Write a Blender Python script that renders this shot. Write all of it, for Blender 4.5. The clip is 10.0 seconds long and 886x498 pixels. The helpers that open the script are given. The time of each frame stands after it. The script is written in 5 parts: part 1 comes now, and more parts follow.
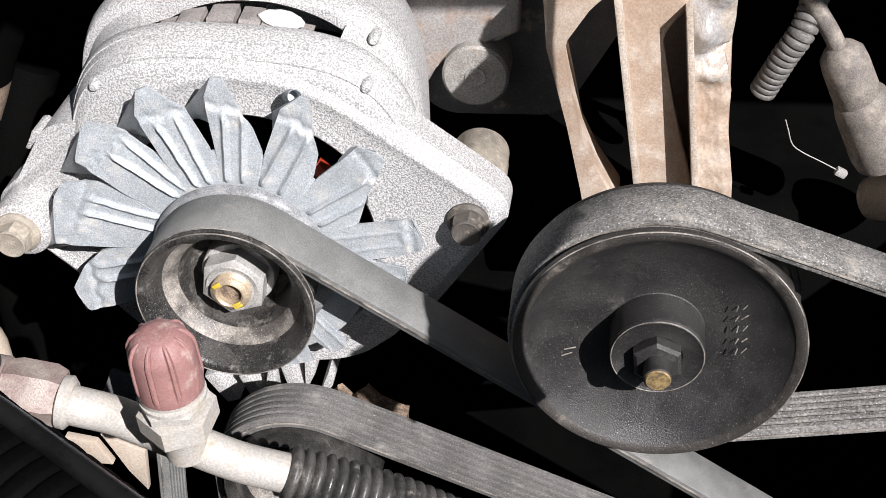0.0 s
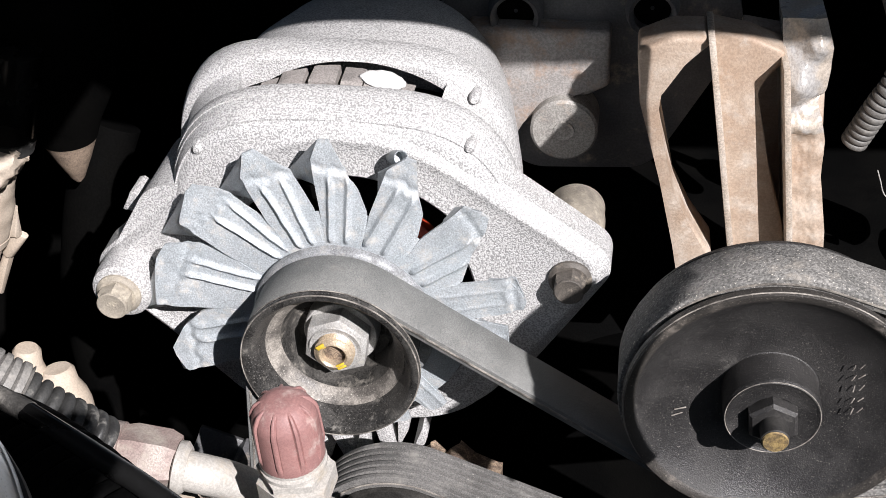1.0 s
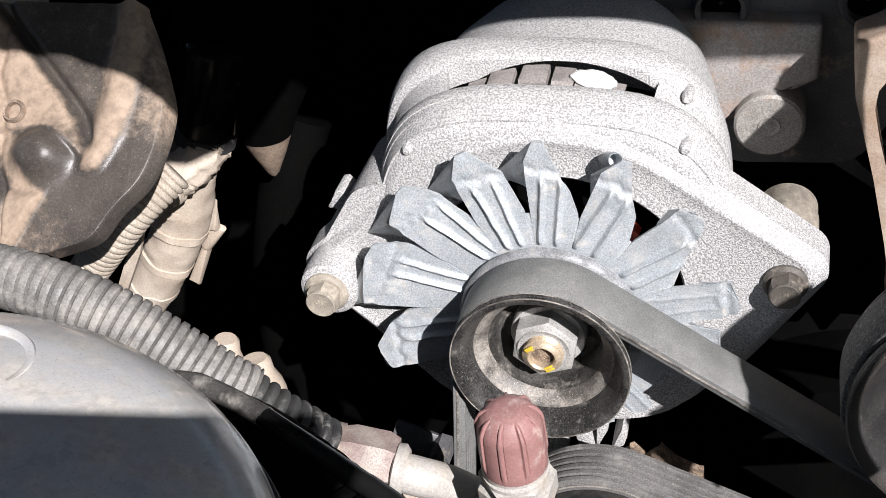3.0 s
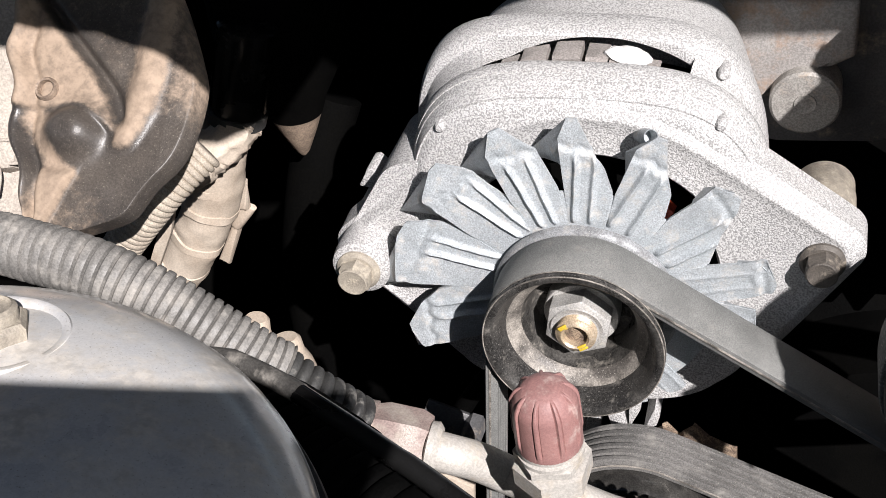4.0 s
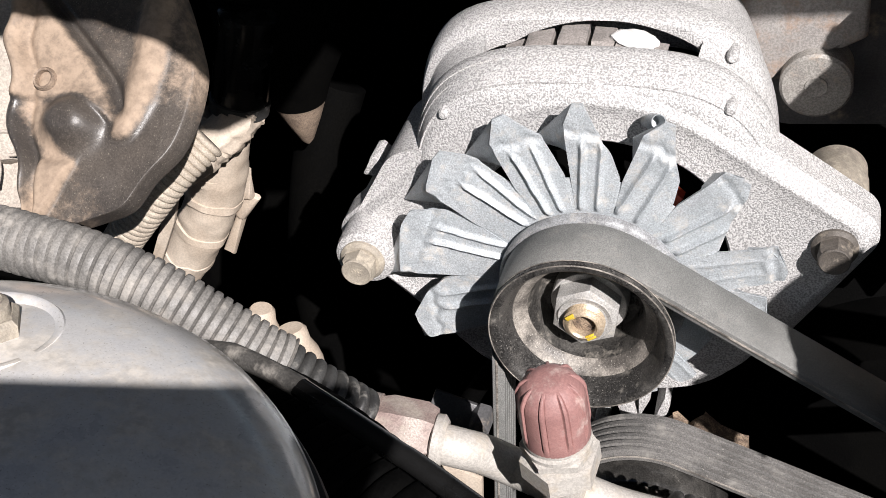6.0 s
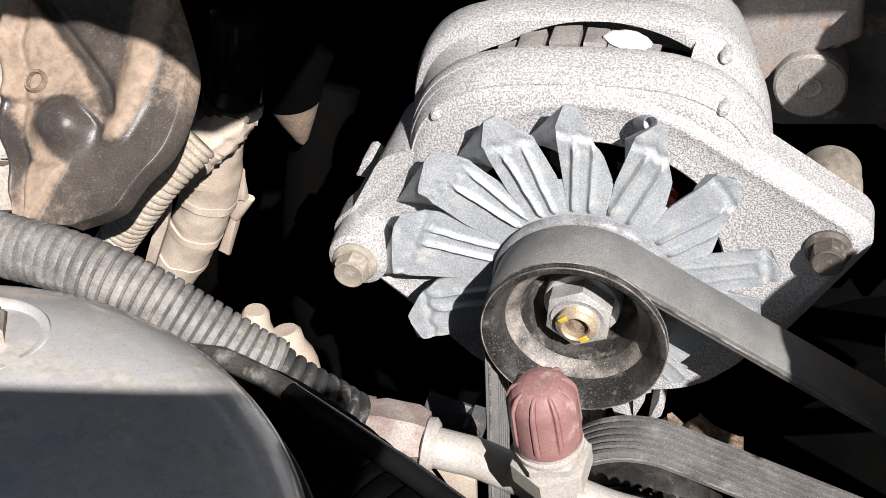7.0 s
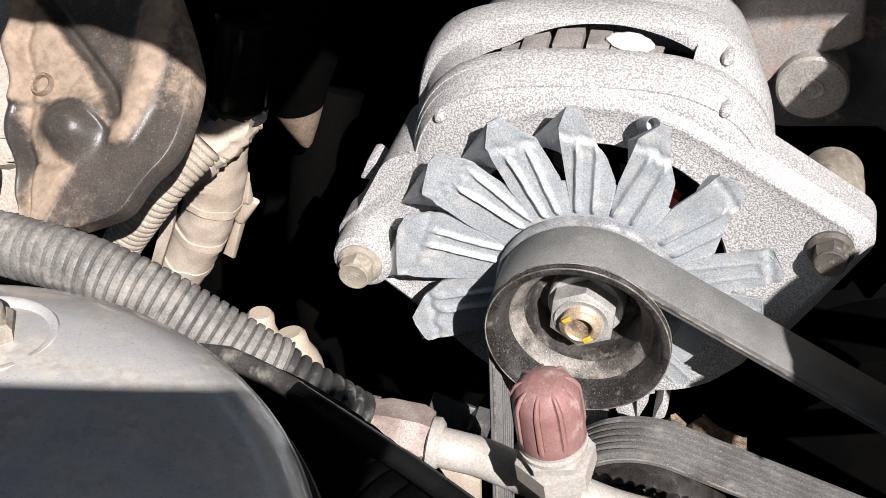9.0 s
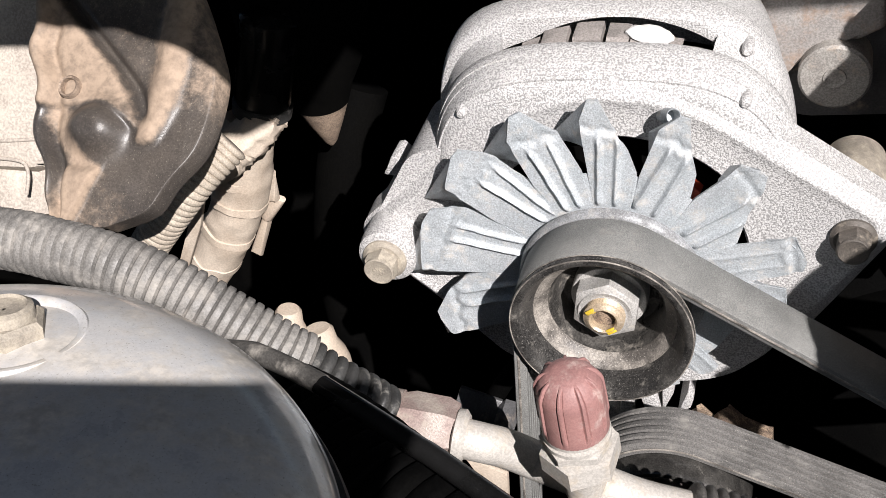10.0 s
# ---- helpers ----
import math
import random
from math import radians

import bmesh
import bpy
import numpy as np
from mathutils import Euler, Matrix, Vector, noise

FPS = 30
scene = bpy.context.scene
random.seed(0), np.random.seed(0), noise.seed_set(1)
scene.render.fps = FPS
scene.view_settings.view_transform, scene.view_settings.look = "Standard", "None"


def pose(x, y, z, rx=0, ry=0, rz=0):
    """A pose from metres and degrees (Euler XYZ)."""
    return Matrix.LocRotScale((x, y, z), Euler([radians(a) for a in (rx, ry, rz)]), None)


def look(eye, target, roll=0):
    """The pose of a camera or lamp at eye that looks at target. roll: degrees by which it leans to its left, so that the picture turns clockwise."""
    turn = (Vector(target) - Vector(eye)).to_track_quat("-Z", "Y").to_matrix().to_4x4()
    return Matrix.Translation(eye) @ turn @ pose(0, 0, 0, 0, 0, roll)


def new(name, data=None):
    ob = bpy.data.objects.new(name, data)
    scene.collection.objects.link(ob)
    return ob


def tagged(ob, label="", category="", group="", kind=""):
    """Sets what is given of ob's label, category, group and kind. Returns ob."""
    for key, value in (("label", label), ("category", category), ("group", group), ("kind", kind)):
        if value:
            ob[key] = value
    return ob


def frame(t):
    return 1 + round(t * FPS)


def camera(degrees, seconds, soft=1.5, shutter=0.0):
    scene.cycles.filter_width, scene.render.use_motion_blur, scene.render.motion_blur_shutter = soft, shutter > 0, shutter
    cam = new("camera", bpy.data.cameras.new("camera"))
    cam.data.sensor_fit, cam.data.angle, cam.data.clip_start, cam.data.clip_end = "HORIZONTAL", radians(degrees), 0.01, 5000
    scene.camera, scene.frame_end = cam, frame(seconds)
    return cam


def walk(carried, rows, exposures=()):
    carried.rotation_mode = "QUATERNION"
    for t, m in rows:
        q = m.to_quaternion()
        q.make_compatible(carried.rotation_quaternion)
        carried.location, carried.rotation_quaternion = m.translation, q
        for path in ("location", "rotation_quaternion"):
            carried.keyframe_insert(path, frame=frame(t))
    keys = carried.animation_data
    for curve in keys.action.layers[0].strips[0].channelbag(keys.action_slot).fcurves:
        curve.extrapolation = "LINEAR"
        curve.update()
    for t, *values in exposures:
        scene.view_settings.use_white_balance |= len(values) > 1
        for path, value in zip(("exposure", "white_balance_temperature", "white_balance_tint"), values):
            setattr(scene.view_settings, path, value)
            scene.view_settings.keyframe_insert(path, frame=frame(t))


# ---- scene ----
cam = camera(39.8, 10.0, 0.8)
METRES, EYE, TILT, LEAN, TURN = 0.092, 1.30, -37.0, 0.0, 7.2
ROWS = [
    (0.0, 0.0, 0.0, 0.0, 0.0, 0.0, -0.0),
    (0.5, -0.1534, -0.0097, 0.0673, 0.36, 1.47, 0.39),
    (1.0, -0.3049, 0.0144, 0.0927, 1.49, 1.77, 0.51),
    (1.5, -0.4556, 0.0804, 0.1376, 3.08, 1.7, 0.11),
    (2.0, -0.5287, 0.0742, 0.1679, 5.4, 1.38, -0.24),
    (2.5, -0.5322, 0.0372, 0.188, 6.89, 0.69, 0.1),
    (3.0, -0.5724, 0.0303, 0.1952, 8.33, 0.78, -0.01),
    (4.5, -0.6089, 0.069, 0.1659, 9.58, -0.27, -0.08),
    (5.0, -0.602, 0.0868, 0.1772, 9.66, -0.13, 0.05),
    (5.5, -0.6102, 0.1246, 0.1781, 9.98, -0.46, 0.32),
    (7.0, -0.5722, 0.1683, 0.1982, 9.98, -0.71, 0.51),
    (7.5, -0.5791, 0.1766, 0.2098, 10.04, -0.6, 0.64),
    (8.0, -0.5809, 0.1852, 0.1988, 9.87, -0.74, 0.62),
    (8.5, -0.5633, 0.1732, 0.1881, 10.01, -0.72, 0.71),
    (9.0, -0.5705, 0.1399, 0.1799, 10.14, -0.44, 0.61),
    (9.5, -0.5493, 0.1258, 0.176, 10.58, -0.26, 1.03),
    (10.0, -0.5379, 0.0988, 0.1741, 11.51, -0.62, 1.47),
]
walk(cam, [(t, pose(0, 0, EYE, TILT, LEAN, TURN) @ pose(METRES * x, METRES * y, METRES * z, 90 + pitch, roll, yaw)) for t, x, y, z, yaw, pitch, roll in ROWS],
     [(0.0, 0.89, 6300, 10), (3.0, 0.89, 6300, 10), (4.5, 0.85, 6480, 10), (10.0, 0.86, 6500, 10)])

# ---- light ----
SUN = Vector((0.49, -0.625, 0.61)).normalized()
world = bpy.data.worlds.new("world")
scene.world = world
world.use_nodes = True
sky = world.node_tree.nodes.new("ShaderNodeTexSky")
sky.sky_type, sky.sun_disc = "NISHITA", False
sky.sun_elevation, sky.sun_rotation = math.asin(SUN.z), math.atan2(SUN.x, SUN.y)
world.node_tree.nodes["Background"].inputs[1].default_value = 0.0290
world.node_tree.links.new(sky.outputs[0], world.node_tree.nodes["Background"].inputs[0])
sun_data = bpy.data.lights.new("sun", "SUN")
sun_data.energy, sun_data.angle, sun_data.color = 4.2, radians(0.4), (1.0, 0.945, 0.93)
sun = new("sun", sun_data)
sun.matrix_world = look((0, 0, 0), -SUN)


# ---- materials ----
def material(name, a, b=None, rough=0.6, metal=0.0, scale=60.0, grain=0.3, size=900.0, bump=0.3, dust=None, dusty=0.5, spread=0.12, coat=0.0, worm=0.0, speck=None, spec=0.5, settled=False):
    """Two tones mixed in stains, fine grain of a given size per metre, relief, and a settled dust in patches."""
    m = bpy.data.materials.new(name)
    m.use_nodes = True
    n, l = m.node_tree.nodes, m.node_tree.links
    p = n["Principled BSDF"]
    p.inputs["Metallic"].default_value = metal
    p.inputs["Coat Weight"].default_value = coat
    p.inputs["Specular IOR Level"].default_value = spec
    p.inputs["Coat Roughness"].default_value = 0.15
    co = n.new("ShaderNodeTexCoord")

    def tex(sc, detail=4.0, ro=0.6):
        t = n.new("ShaderNodeTexNoise")
        t.inputs["Scale"].default_value, t.inputs["Detail"].default_value, t.inputs["Roughness"].default_value = sc, detail, ro
        l.new(co.outputs["Object"], t.inputs["Vector"])
        return t.outputs["Fac"]

    def ramp(src, lo, hi):
        r = n.new("ShaderNodeMapRange")
        r.interpolation_type = "SMOOTHSTEP"
        r.inputs[1].default_value, r.inputs[2].default_value = lo, hi
        l.new(src, r.inputs[0])
        return r.outputs[0]

    def mix(fac, x, y, mode="MIX"):
        k = n.new("ShaderNodeMix")
        k.data_type, k.blend_type = "RGBA", mode
        for sock, val in ((k.inputs[0], fac), (k.inputs[6], x), (k.inputs[7], y)):
            if isinstance(val, bpy.types.NodeSocket):
                l.new(val, sock)
            elif isinstance(val, (int, float)):
                sock.default_value = val
            else:
                sock.default_value = (*val, 1)
        return k.outputs[2]

    b = b or tuple(c * 0.7 for c in a)
    big = ramp(tex(scale), 0.5 - spread, 0.5 + spread)
    fine = tex(size, 3.0, 0.65)
    col = mix(big, a, b)
    dark = mix(ramp(fine, 0.38, 0.62), (1 - grain,) * 3, (1 + grain * 0.4,) * 3)
    col = mix(1.0, col, dark, "MULTIPLY")
    if worm:
        vein = ramp(tex(size * 1.2, 1.0, 0.5), 0.37, 0.59)
        col = mix(1.0, col, mix(vein, (1 - worm,) * 3, (1.0, 1.0, 1.0)), "MULTIPLY")
    if speck:
        col = mix(ramp(tex(size * 1.25, 2.0, 0.6), 0.635, 0.70), col, speck)
    rsock = p.inputs["Roughness"]
    rough_map = n.new("ShaderNodeMapRange")
    rough_map.inputs[3].default_value, rough_map.inputs[4].default_value = max(0.05, rough - 0.1), min(1, rough + 0.12)
    l.new(big, rough_map.inputs[0])
    rough_out = rough_map.outputs[0]
    if dust:
        cover = ramp(tex(scale * 1.7, 6.0, 0.7), 0.62 - dusty * 0.35, 0.78 - dusty * 0.2)
        if settled:
            lay = n.new("ShaderNodeAttribute")
            lay.attribute_name = "dust"
            thick = n.new("ShaderNodeMath")
            thick.operation = "MULTIPLY_ADD"
            thick.inputs[1].default_value, thick.inputs[2].default_value = 0.9, -0.45
            l.new(tex(scale * 9, 8.0, 0.75), thick.inputs[0])
            total = n.new("ShaderNodeMath")
            total.operation = "ADD"
            l.new(lay.outputs["Fac"], total.inputs[0])
            l.new(thick.outputs[0], total.inputs[1])
            cover = ramp(total.outputs[0], 0.2, 0.8)
        dust_tone = mix(ramp(tex(scale * 9, 4.0, 0.7), 0.3, 0.7), tuple(c * 0.72 for c in dust), tuple(min(1, c * 1.1) for c in dust))
        col = mix(cover, col, dust_tone)
        rm = n.new("ShaderNodeMath")
        rm.operation, rm.use_clamp = "MULTIPLY_ADD", True
        rm.inputs[1].default_value = 0.45
        l.new(cover, rm.inputs[0])
        l.new(rough_out, rm.inputs[2])
        rough_out = rm.outputs[0]
        mm = n.new("ShaderNodeMath")
        mm.operation, mm.use_clamp = "MULTIPLY_ADD", True
        mm.inputs[1].default_value, mm.inputs[2].default_value = -metal, metal
        l.new(cover, mm.inputs[0])
        l.new(mm.outputs[0], p.inputs["Metallic"])
    l.new(rough_out, rsock)
    l.new(col, p.inputs["Base Color"])
    if bump:
        bp = n.new("ShaderNodeBump")
        bp.inputs["Strength"].default_value, bp.inputs["Distance"].default_value = bump, 0.0006
        if worm:
            high = n.new("ShaderNodeMath")
            high.operation = "MULTIPLY_ADD"
            high.inputs[1].default_value = worm
            l.new(vein, high.inputs[0])
            l.new(fine, high.inputs[2])
            l.new(high.outputs[0], bp.inputs["Height"])
        else:
            l.new(fine, bp.inputs["Height"])
        l.new(bp.outputs[0], p.inputs["Normal"])
    return m


cast_aluminium = material("cast_aluminium", (0.67, 0.66, 0.65), (0.60, 0.595, 0.59), 0.6, 0.1, 30, 0.12, 1150, 0.45, spread=0.2, worm=0.46)
zinc_steel = material("zinc_steel", (0.56, 0.595, 0.62), (0.46, 0.50, 0.525), 0.46, 0.2, 80, 0.2, 1500, 0.4, (0.58, 0.56, 0.525), 0.36, spread=0.2, worm=0.16)
black_steel = material("black_steel", (0.035, 0.034, 0.033), (0.06, 0.057, 0.053), 0.5, 0.2, 60, 0.3, 1500, 0.25, (0.30, 0.27, 0.23), 0.12)
pulley_black = material("pulley_black", (0.026, 0.025, 0.025), (0.038, 0.036, 0.035), 0.42, 0.0, 50, 0.35, 1700, 0.5, (0.10, 0.095, 0.085), 0.02, speck=(0.20, 0.19, 0.17))
rim_black = material("rim_black", (0.040, 0.037, 0.034), (0.065, 0.059, 0.053), 0.4, 0.1, 30, 0.3, 1500, 0.4, (0.2, 0.175, 0.15), 0.14, spread=0.25, speck=(0.28, 0.25, 0.22))
dish_steel = material("dish_steel", (0.11, 0.10, 0.09), (0.42, 0.385, 0.34), 0.5, 0.1, 85, 0.3, 1300, 0.4, spread=0.16, speck=(0.5, 0.47, 0.42))
lip_steel = material("lip_steel", (0.032, 0.031, 0.030), (0.065, 0.062, 0.058), 0.3, 0.0, 90, 0.45, 1300, 0.3, (0.24, 0.225, 0.20), 0.25, speck=(0.22, 0.21, 0.195), spec=0.4)
floor_steel = material("floor_steel", (0.05, 0.048, 0.045), (0.09, 0.085, 0.078), 0.35, 0.1, 120, 0.4, 1200, 0.3, (0.24, 0.22, 0.19), 0.3)
belt_rubber = material("belt_rubber", (0.175, 0.177, 0.17), (0.215, 0.217, 0.208), 0.7, 0.0, 70, 0.3, 2000, 0.35, (0.28, 0.27, 0.25), 0.15, speck=(0.3, 0.29, 0.27))
belt_worn = material("belt_worn", (0.20, 0.195, 0.185), (0.28, 0.27, 0.255), 0.75, 0.0, 60, 0.35, 900, 0.5, (0.36, 0.33, 0.29), 0.25, worm=0.3, speck=(0.66, 0.62, 0.55))
rib_rubber = material("rib_rubber", (0.115, 0.112, 0.107), (0.16, 0.155, 0.148), 0.6, 0.0, 45, 0.35, 1500, 0.3, (0.26, 0.25, 0.23), 0.25, speck=(0.32, 0.30, 0.27))
nut_steel = material("nut_steel", (0.54, 0.53, 0.51), (0.42, 0.41, 0.39), 0.5, 0.2, 120, 0.3, 1800, 0.3, (0.5, 0.47, 0.42), 0.3)
flange_steel = material("flange_steel", (0.30, 0.31, 0.32), (0.20, 0.205, 0.21), 0.5, 0.1, 120, 0.3, 1500, 0.3, (0.40, 0.39, 0.37), 0.3, speck=(0.5, 0.5, 0.49))
shaft_steel = material("shaft_steel", (0.56, 0.44, 0.30), (0.42, 0.34, 0.25), 0.4, 0.3, 150, 0.25, 1800, 0.3, (0.55, 0.48, 0.38), 0.3)
bolt_dusty = material("bolt_dusty", (0.38, 0.34, 0.28), (0.28, 0.25, 0.21), 0.65, 0.05, 110, 0.2, 1800, 0.3, (0.46, 0.41, 0.33), 0.6)
brass_worn = material("brass_worn", (0.50, 0.36, 0.16), (0.22, 0.16, 0.09), 0.5, 0.4, 350, 0.4, 2500, 0.4)
yellow_paint = material("yellow_paint", (0.75, 0.55, 0.05), (0.65, 0.45, 0.04), 0.55, 0, 300, 0.15, 2000, 0.2)
cast_brown = material("cast_brown", (0.495, 0.405, 0.325), (0.38, 0.28, 0.205), 0.58, 0.1, 40, 0.14, 900, 0.35, (0.54, 0.47, 0.40), 0.40, spread=0.18)
cast_wet = material("cast_wet", (0.44, 0.425, 0.41), (0.48, 0.42, 0.355), 0.27, 0.15, 75, 0.2, 1000, 0.3, spread=0.12)
cast_edge = material("cast_edge", (0.58, 0.50, 0.42), (0.48, 0.40, 0.32), 0.55, 0.1, 45, 0.3, 1000, 0.4, (0.6, 0.54, 0.47), 0.4)
tube_aluminium = material("tube_aluminium", (0.55, 0.525, 0.485), (0.46, 0.435, 0.40), 0.55, 0.1, 60, 0.16, 1100, 0.3, (0.48, 0.425, 0.35), 0.40, spread=0.2)
pink_plastic = material("pink_plastic", (0.36, 0.195, 0.18), (0.30, 0.160, 0.15), 0.45, 0.0, 90, 0.12, 1500, 0.2, (0.46, 0.33, 0.30), 0.3)
pink_fitting = material("pink_fitting", (0.37, 0.315, 0.28), (0.29, 0.22, 0.20), 0.55, 0.1, 90, 0.2, 1500, 0.3, (0.40, 0.35, 0.30), 0.4)
hose_grey = material("hose_grey", (0.17, 0.165, 0.156), (0.25, 0.24, 0.225), 0.5, 0.0, 70, 0.25, 1400, 0.25, (0.37, 0.35, 0.32), 0.45, spread=0.2)
conduit_dark = material("conduit_dark", (0.11, 0.106, 0.10), (0.17, 0.163, 0.152), 0.5, 0.0, 70, 0.25, 1400, 0.25, (0.27, 0.255, 0.23), 0.3, spread=0.2)
hose_black = material("hose_black", (0.03, 0.03, 0.03), (0.05, 0.05, 0.048), 0.55, 0.0, 60, 0.25, 1500, 0.2, (0.25, 0.24, 0.22), 0.2)
sleeve_dusty = material("sleeve_dusty", (0.045, 0.044, 0.042), (0.085, 0.081, 0.076), 0.36, 0.0, 60, 0.3, 1400, 0.2, (0.36, 0.335, 0.30), 0.2)
lid_grey = material("lid_grey", (0.58, 0.59, 0.61), (0.68, 0.67, 0.655), 0.3, 0.0, 32, 0.06, 1300, 0.08, (0.72, 0.675, 0.61), 0.62, coat=1.0, spread=0.22, speck=(0.36, 0.35, 0.33))
gloss_black = material("gloss_black", (0.006, 0.006, 0.006), (0.011, 0.011, 0.011), 0.22, 0.0, 40, 0.15, 1500, 0.05)
brown_plastic = material("brown_plastic", (0.052, 0.047, 0.044), (0.095, 0.081, 0.069), 0.38, 0.0, 24, 0.25, 1200, 0.2, (0.36, 0.275, 0.205), 0.42, spread=0.2, speck=(0.2, 0.18, 0.15), settled=True)
boot_rubber = material("boot_rubber", (0.24, 0.215, 0.19), (0.17, 0.15, 0.135), 0.65, 0.0, 70, 0.3, 1300, 0.3, (0.36, 0.32, 0.27), 0.45)
idler_gloss = material("idler_gloss", (0.035, 0.034, 0.032), (0.07, 0.067, 0.062), 0.16, 0.2, 80, 0.3, 1600, 0.05, (0.2, 0.19, 0.17), 0.08)
rod_dusty_lit = material("rod_dusty_lit", (0.055, 0.053, 0.05), (0.09, 0.086, 0.08), 0.4, 0.0, 60, 0.3, 1300, 0.2, (0.30, 0.28, 0.25), 0.35)
beige_wrap = material("beige_wrap", (0.56, 0.485, 0.40), (0.46, 0.38, 0.30), 0.7, 0.0, 45, 0.12, 900, 0.3, spread=0.2)
beige_conduit = material("beige_conduit", (0.50, 0.44, 0.36), (0.40, 0.345, 0.28), 0.7, 0.0, 60, 0.25, 1200, 0.3)
pale_panel = material("pale_panel", (0.50, 0.45, 0.39), (0.42, 0.37, 0.32), 0.7, 0.0, 40, 0.25, 900, 0.3, (0.55, 0.5, 0.43), 0.4)
# near black, far below real paint or rubber: stands in for deep shade
shade_black = material("shade_black", (0.0018, 0.0018, 0.0018), (0.0027, 0.0026, 0.0024), 0.8, 0.0, 25, 0.25, 900, 0.3, spec=0.04)
plug_grey = material("plug_grey", (0.36, 0.345, 0.32), (0.28, 0.265, 0.245), 0.55, 0.1, 80, 0.3, 1100, 0.4, (0.40, 0.34, 0.28), 0.25)
block_grey = material("block_grey", (0.12, 0.12, 0.123), (0.085, 0.085, 0.088), 0.5, 0.1, 30, 0.2, 900, 0.3, (0.40, 0.33, 0.26), 0.2)
cast_rusty = material("cast_rusty", (0.34, 0.325, 0.31), (0.27, 0.25, 0.235), 0.6, 0.05, 40, 0.25, 900, 0.4, (0.36, 0.27, 0.21), 0.45, spread=0.15)
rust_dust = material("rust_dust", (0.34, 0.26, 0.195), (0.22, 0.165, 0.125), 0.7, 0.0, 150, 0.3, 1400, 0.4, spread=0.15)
rust = material("rust", (0.14, 0.10, 0.075), (0.36, 0.27, 0.19), 0.8, 0.0, 260, 0.5, 1600, 0.8)
# dusty bolt colour darkened for the shade over the lower ear
bolt_shaded = material("bolt_shaded", (0.13, 0.115, 0.10), (0.09, 0.08, 0.07), 0.6, 0.1, 110, 0.25, 1800, 0.3, (0.3, 0.26, 0.21), 0.3)
fin_grey = material("fin_grey", (0.36, 0.33, 0.31), (0.26, 0.24, 0.225), 0.6, 0.1, 90, 0.3, 1400, 0.3)
paper = material("paper", (0.80, 0.79, 0.77), (0.74, 0.73, 0.71), 0.8, 0.0, 60, 0.08, 1500, 0.1)
copper_red = material("copper_red", (0.42, 0.05, 0.02), (0.3, 0.035, 0.015), 0.4, 0.2, 300, 0.2, 1500, 0.2)
body_paint = material("body_paint", (0.10, 0.10, 0.11), (0.13, 0.13, 0.14), 0.35, 0.0, 12, 0.05, 900, 0.02)
asphalt = material("asphalt", (0.05, 0.05, 0.05), (0.065, 0.063, 0.06), 0.9, 0.0, 3, 0.4, 120, 0.5)


# ---- builders ----
def thing(name, at, label, category, group="", kind=""):
    ob = new(name)
    ob.empty_display_size = 0.02
    ob.location = at
    return tagged(ob, label, category, group, kind)


def root(ob):
    while ob.parent:
        ob = ob.parent
    return ob


def part(name, bm, mat, parent=None, label="", smooth=40, kind=""):
    """Links a bmesh in world coordinates as one mesh object under a thing or a part."""
    if parent:
        bmesh.ops.translate(bm, verts=bm.verts, vec=-root(parent).location)
    me = bpy.data.meshes.new(name)
    bmesh.ops.recalc_face_normals(bm, faces=bm.faces)
    for f in bm.faces:
        f.smooth = True
    for e in bm.edges:
        e.smooth = len(e.link_faces) == 2 and e.calc_face_angle(0) < radians(smooth)
    bm.to_mesh(me)
    bm.free()
    me.materials.append(mat)
    ob = new(name, me)
    ob.parent = parent
    return tagged(ob, label, kind=kind)


def skin(bm, rings, closed=True, cap_first=True, cap_last=True):
    """Joins rings of points, all of one length, into a surface."""
    vs = [[bm.verts.new(p) for p in ring] for ring in rings]
    n = len(vs[0])
    for a, b in zip(vs, vs[1:]):
        for i in range(n if closed else n - 1):
            j = (i + 1) % n
            bm.faces.new((a[i], a[j], b[j], b[i]))
    if cap_first and closed:
        bm.faces.new(vs[0][::-1])
    if cap_last and closed:
        bm.faces.new(vs[-1])
    return vs


def slab(bm, rows, offset):
    """A sheet of points given thickness: its far side lies at an offset."""
    near = skin(bm, rows, False)
    far = skin(bm, [[p + offset for p in row] for row in rows], False)
    n, m = len(rows), len(rows[0])
    rim = [(i, 0) for i in range(n)] + [(n - 1, j) for j in range(1, m)] + [(i, m - 1) for i in range(n - 2, -1, -1)] + [(0, j) for j in range(m - 2, 0, -1)]
    for (a, b), (c, d) in zip(rim, rim[1:] + rim[:1]):
        bm.faces.new((near[a][b], near[c][d], far[c][d], far[a][b]))
    return bm


def lathe(bm, profile, centre, axis=(0, 1, 0), seg=96, caps=True):
    """Turns a profile of (radius, distance along the axis) about an axis through centre."""
    axis = Vector(axis).normalized()
    u = axis.orthogonal().normalized()
    v = axis.cross(u)
    c = Vector(centre)
    rings = [[c + axis * h + (u * math.cos(a) + v * math.sin(a)) * max(r, 1e-5) for a in (2 * math.pi * i / seg for i in range(seg))] for r, h in profile]
    skin(bm, rings, True, caps, caps)
    return bm


def smooth_path(points, step=8):
    pts = [Vector(p) for p in points]
    pts = [2 * pts[0] - pts[1], *pts, 2 * pts[-1] - pts[-2]]
    out = []
    for i in range(1, len(pts) - 2):
        a, b, c, d = pts[i - 1:i + 3]
        for k in range(step):
            t = k / step
            out.append(0.5 * (2 * b + (c - a) * t + (2 * a - 5 * b + 4 * c - d) * t * t + (3 * b - a - 3 * c + d) * t ** 3))
    out.append(pts[-2])
    return out


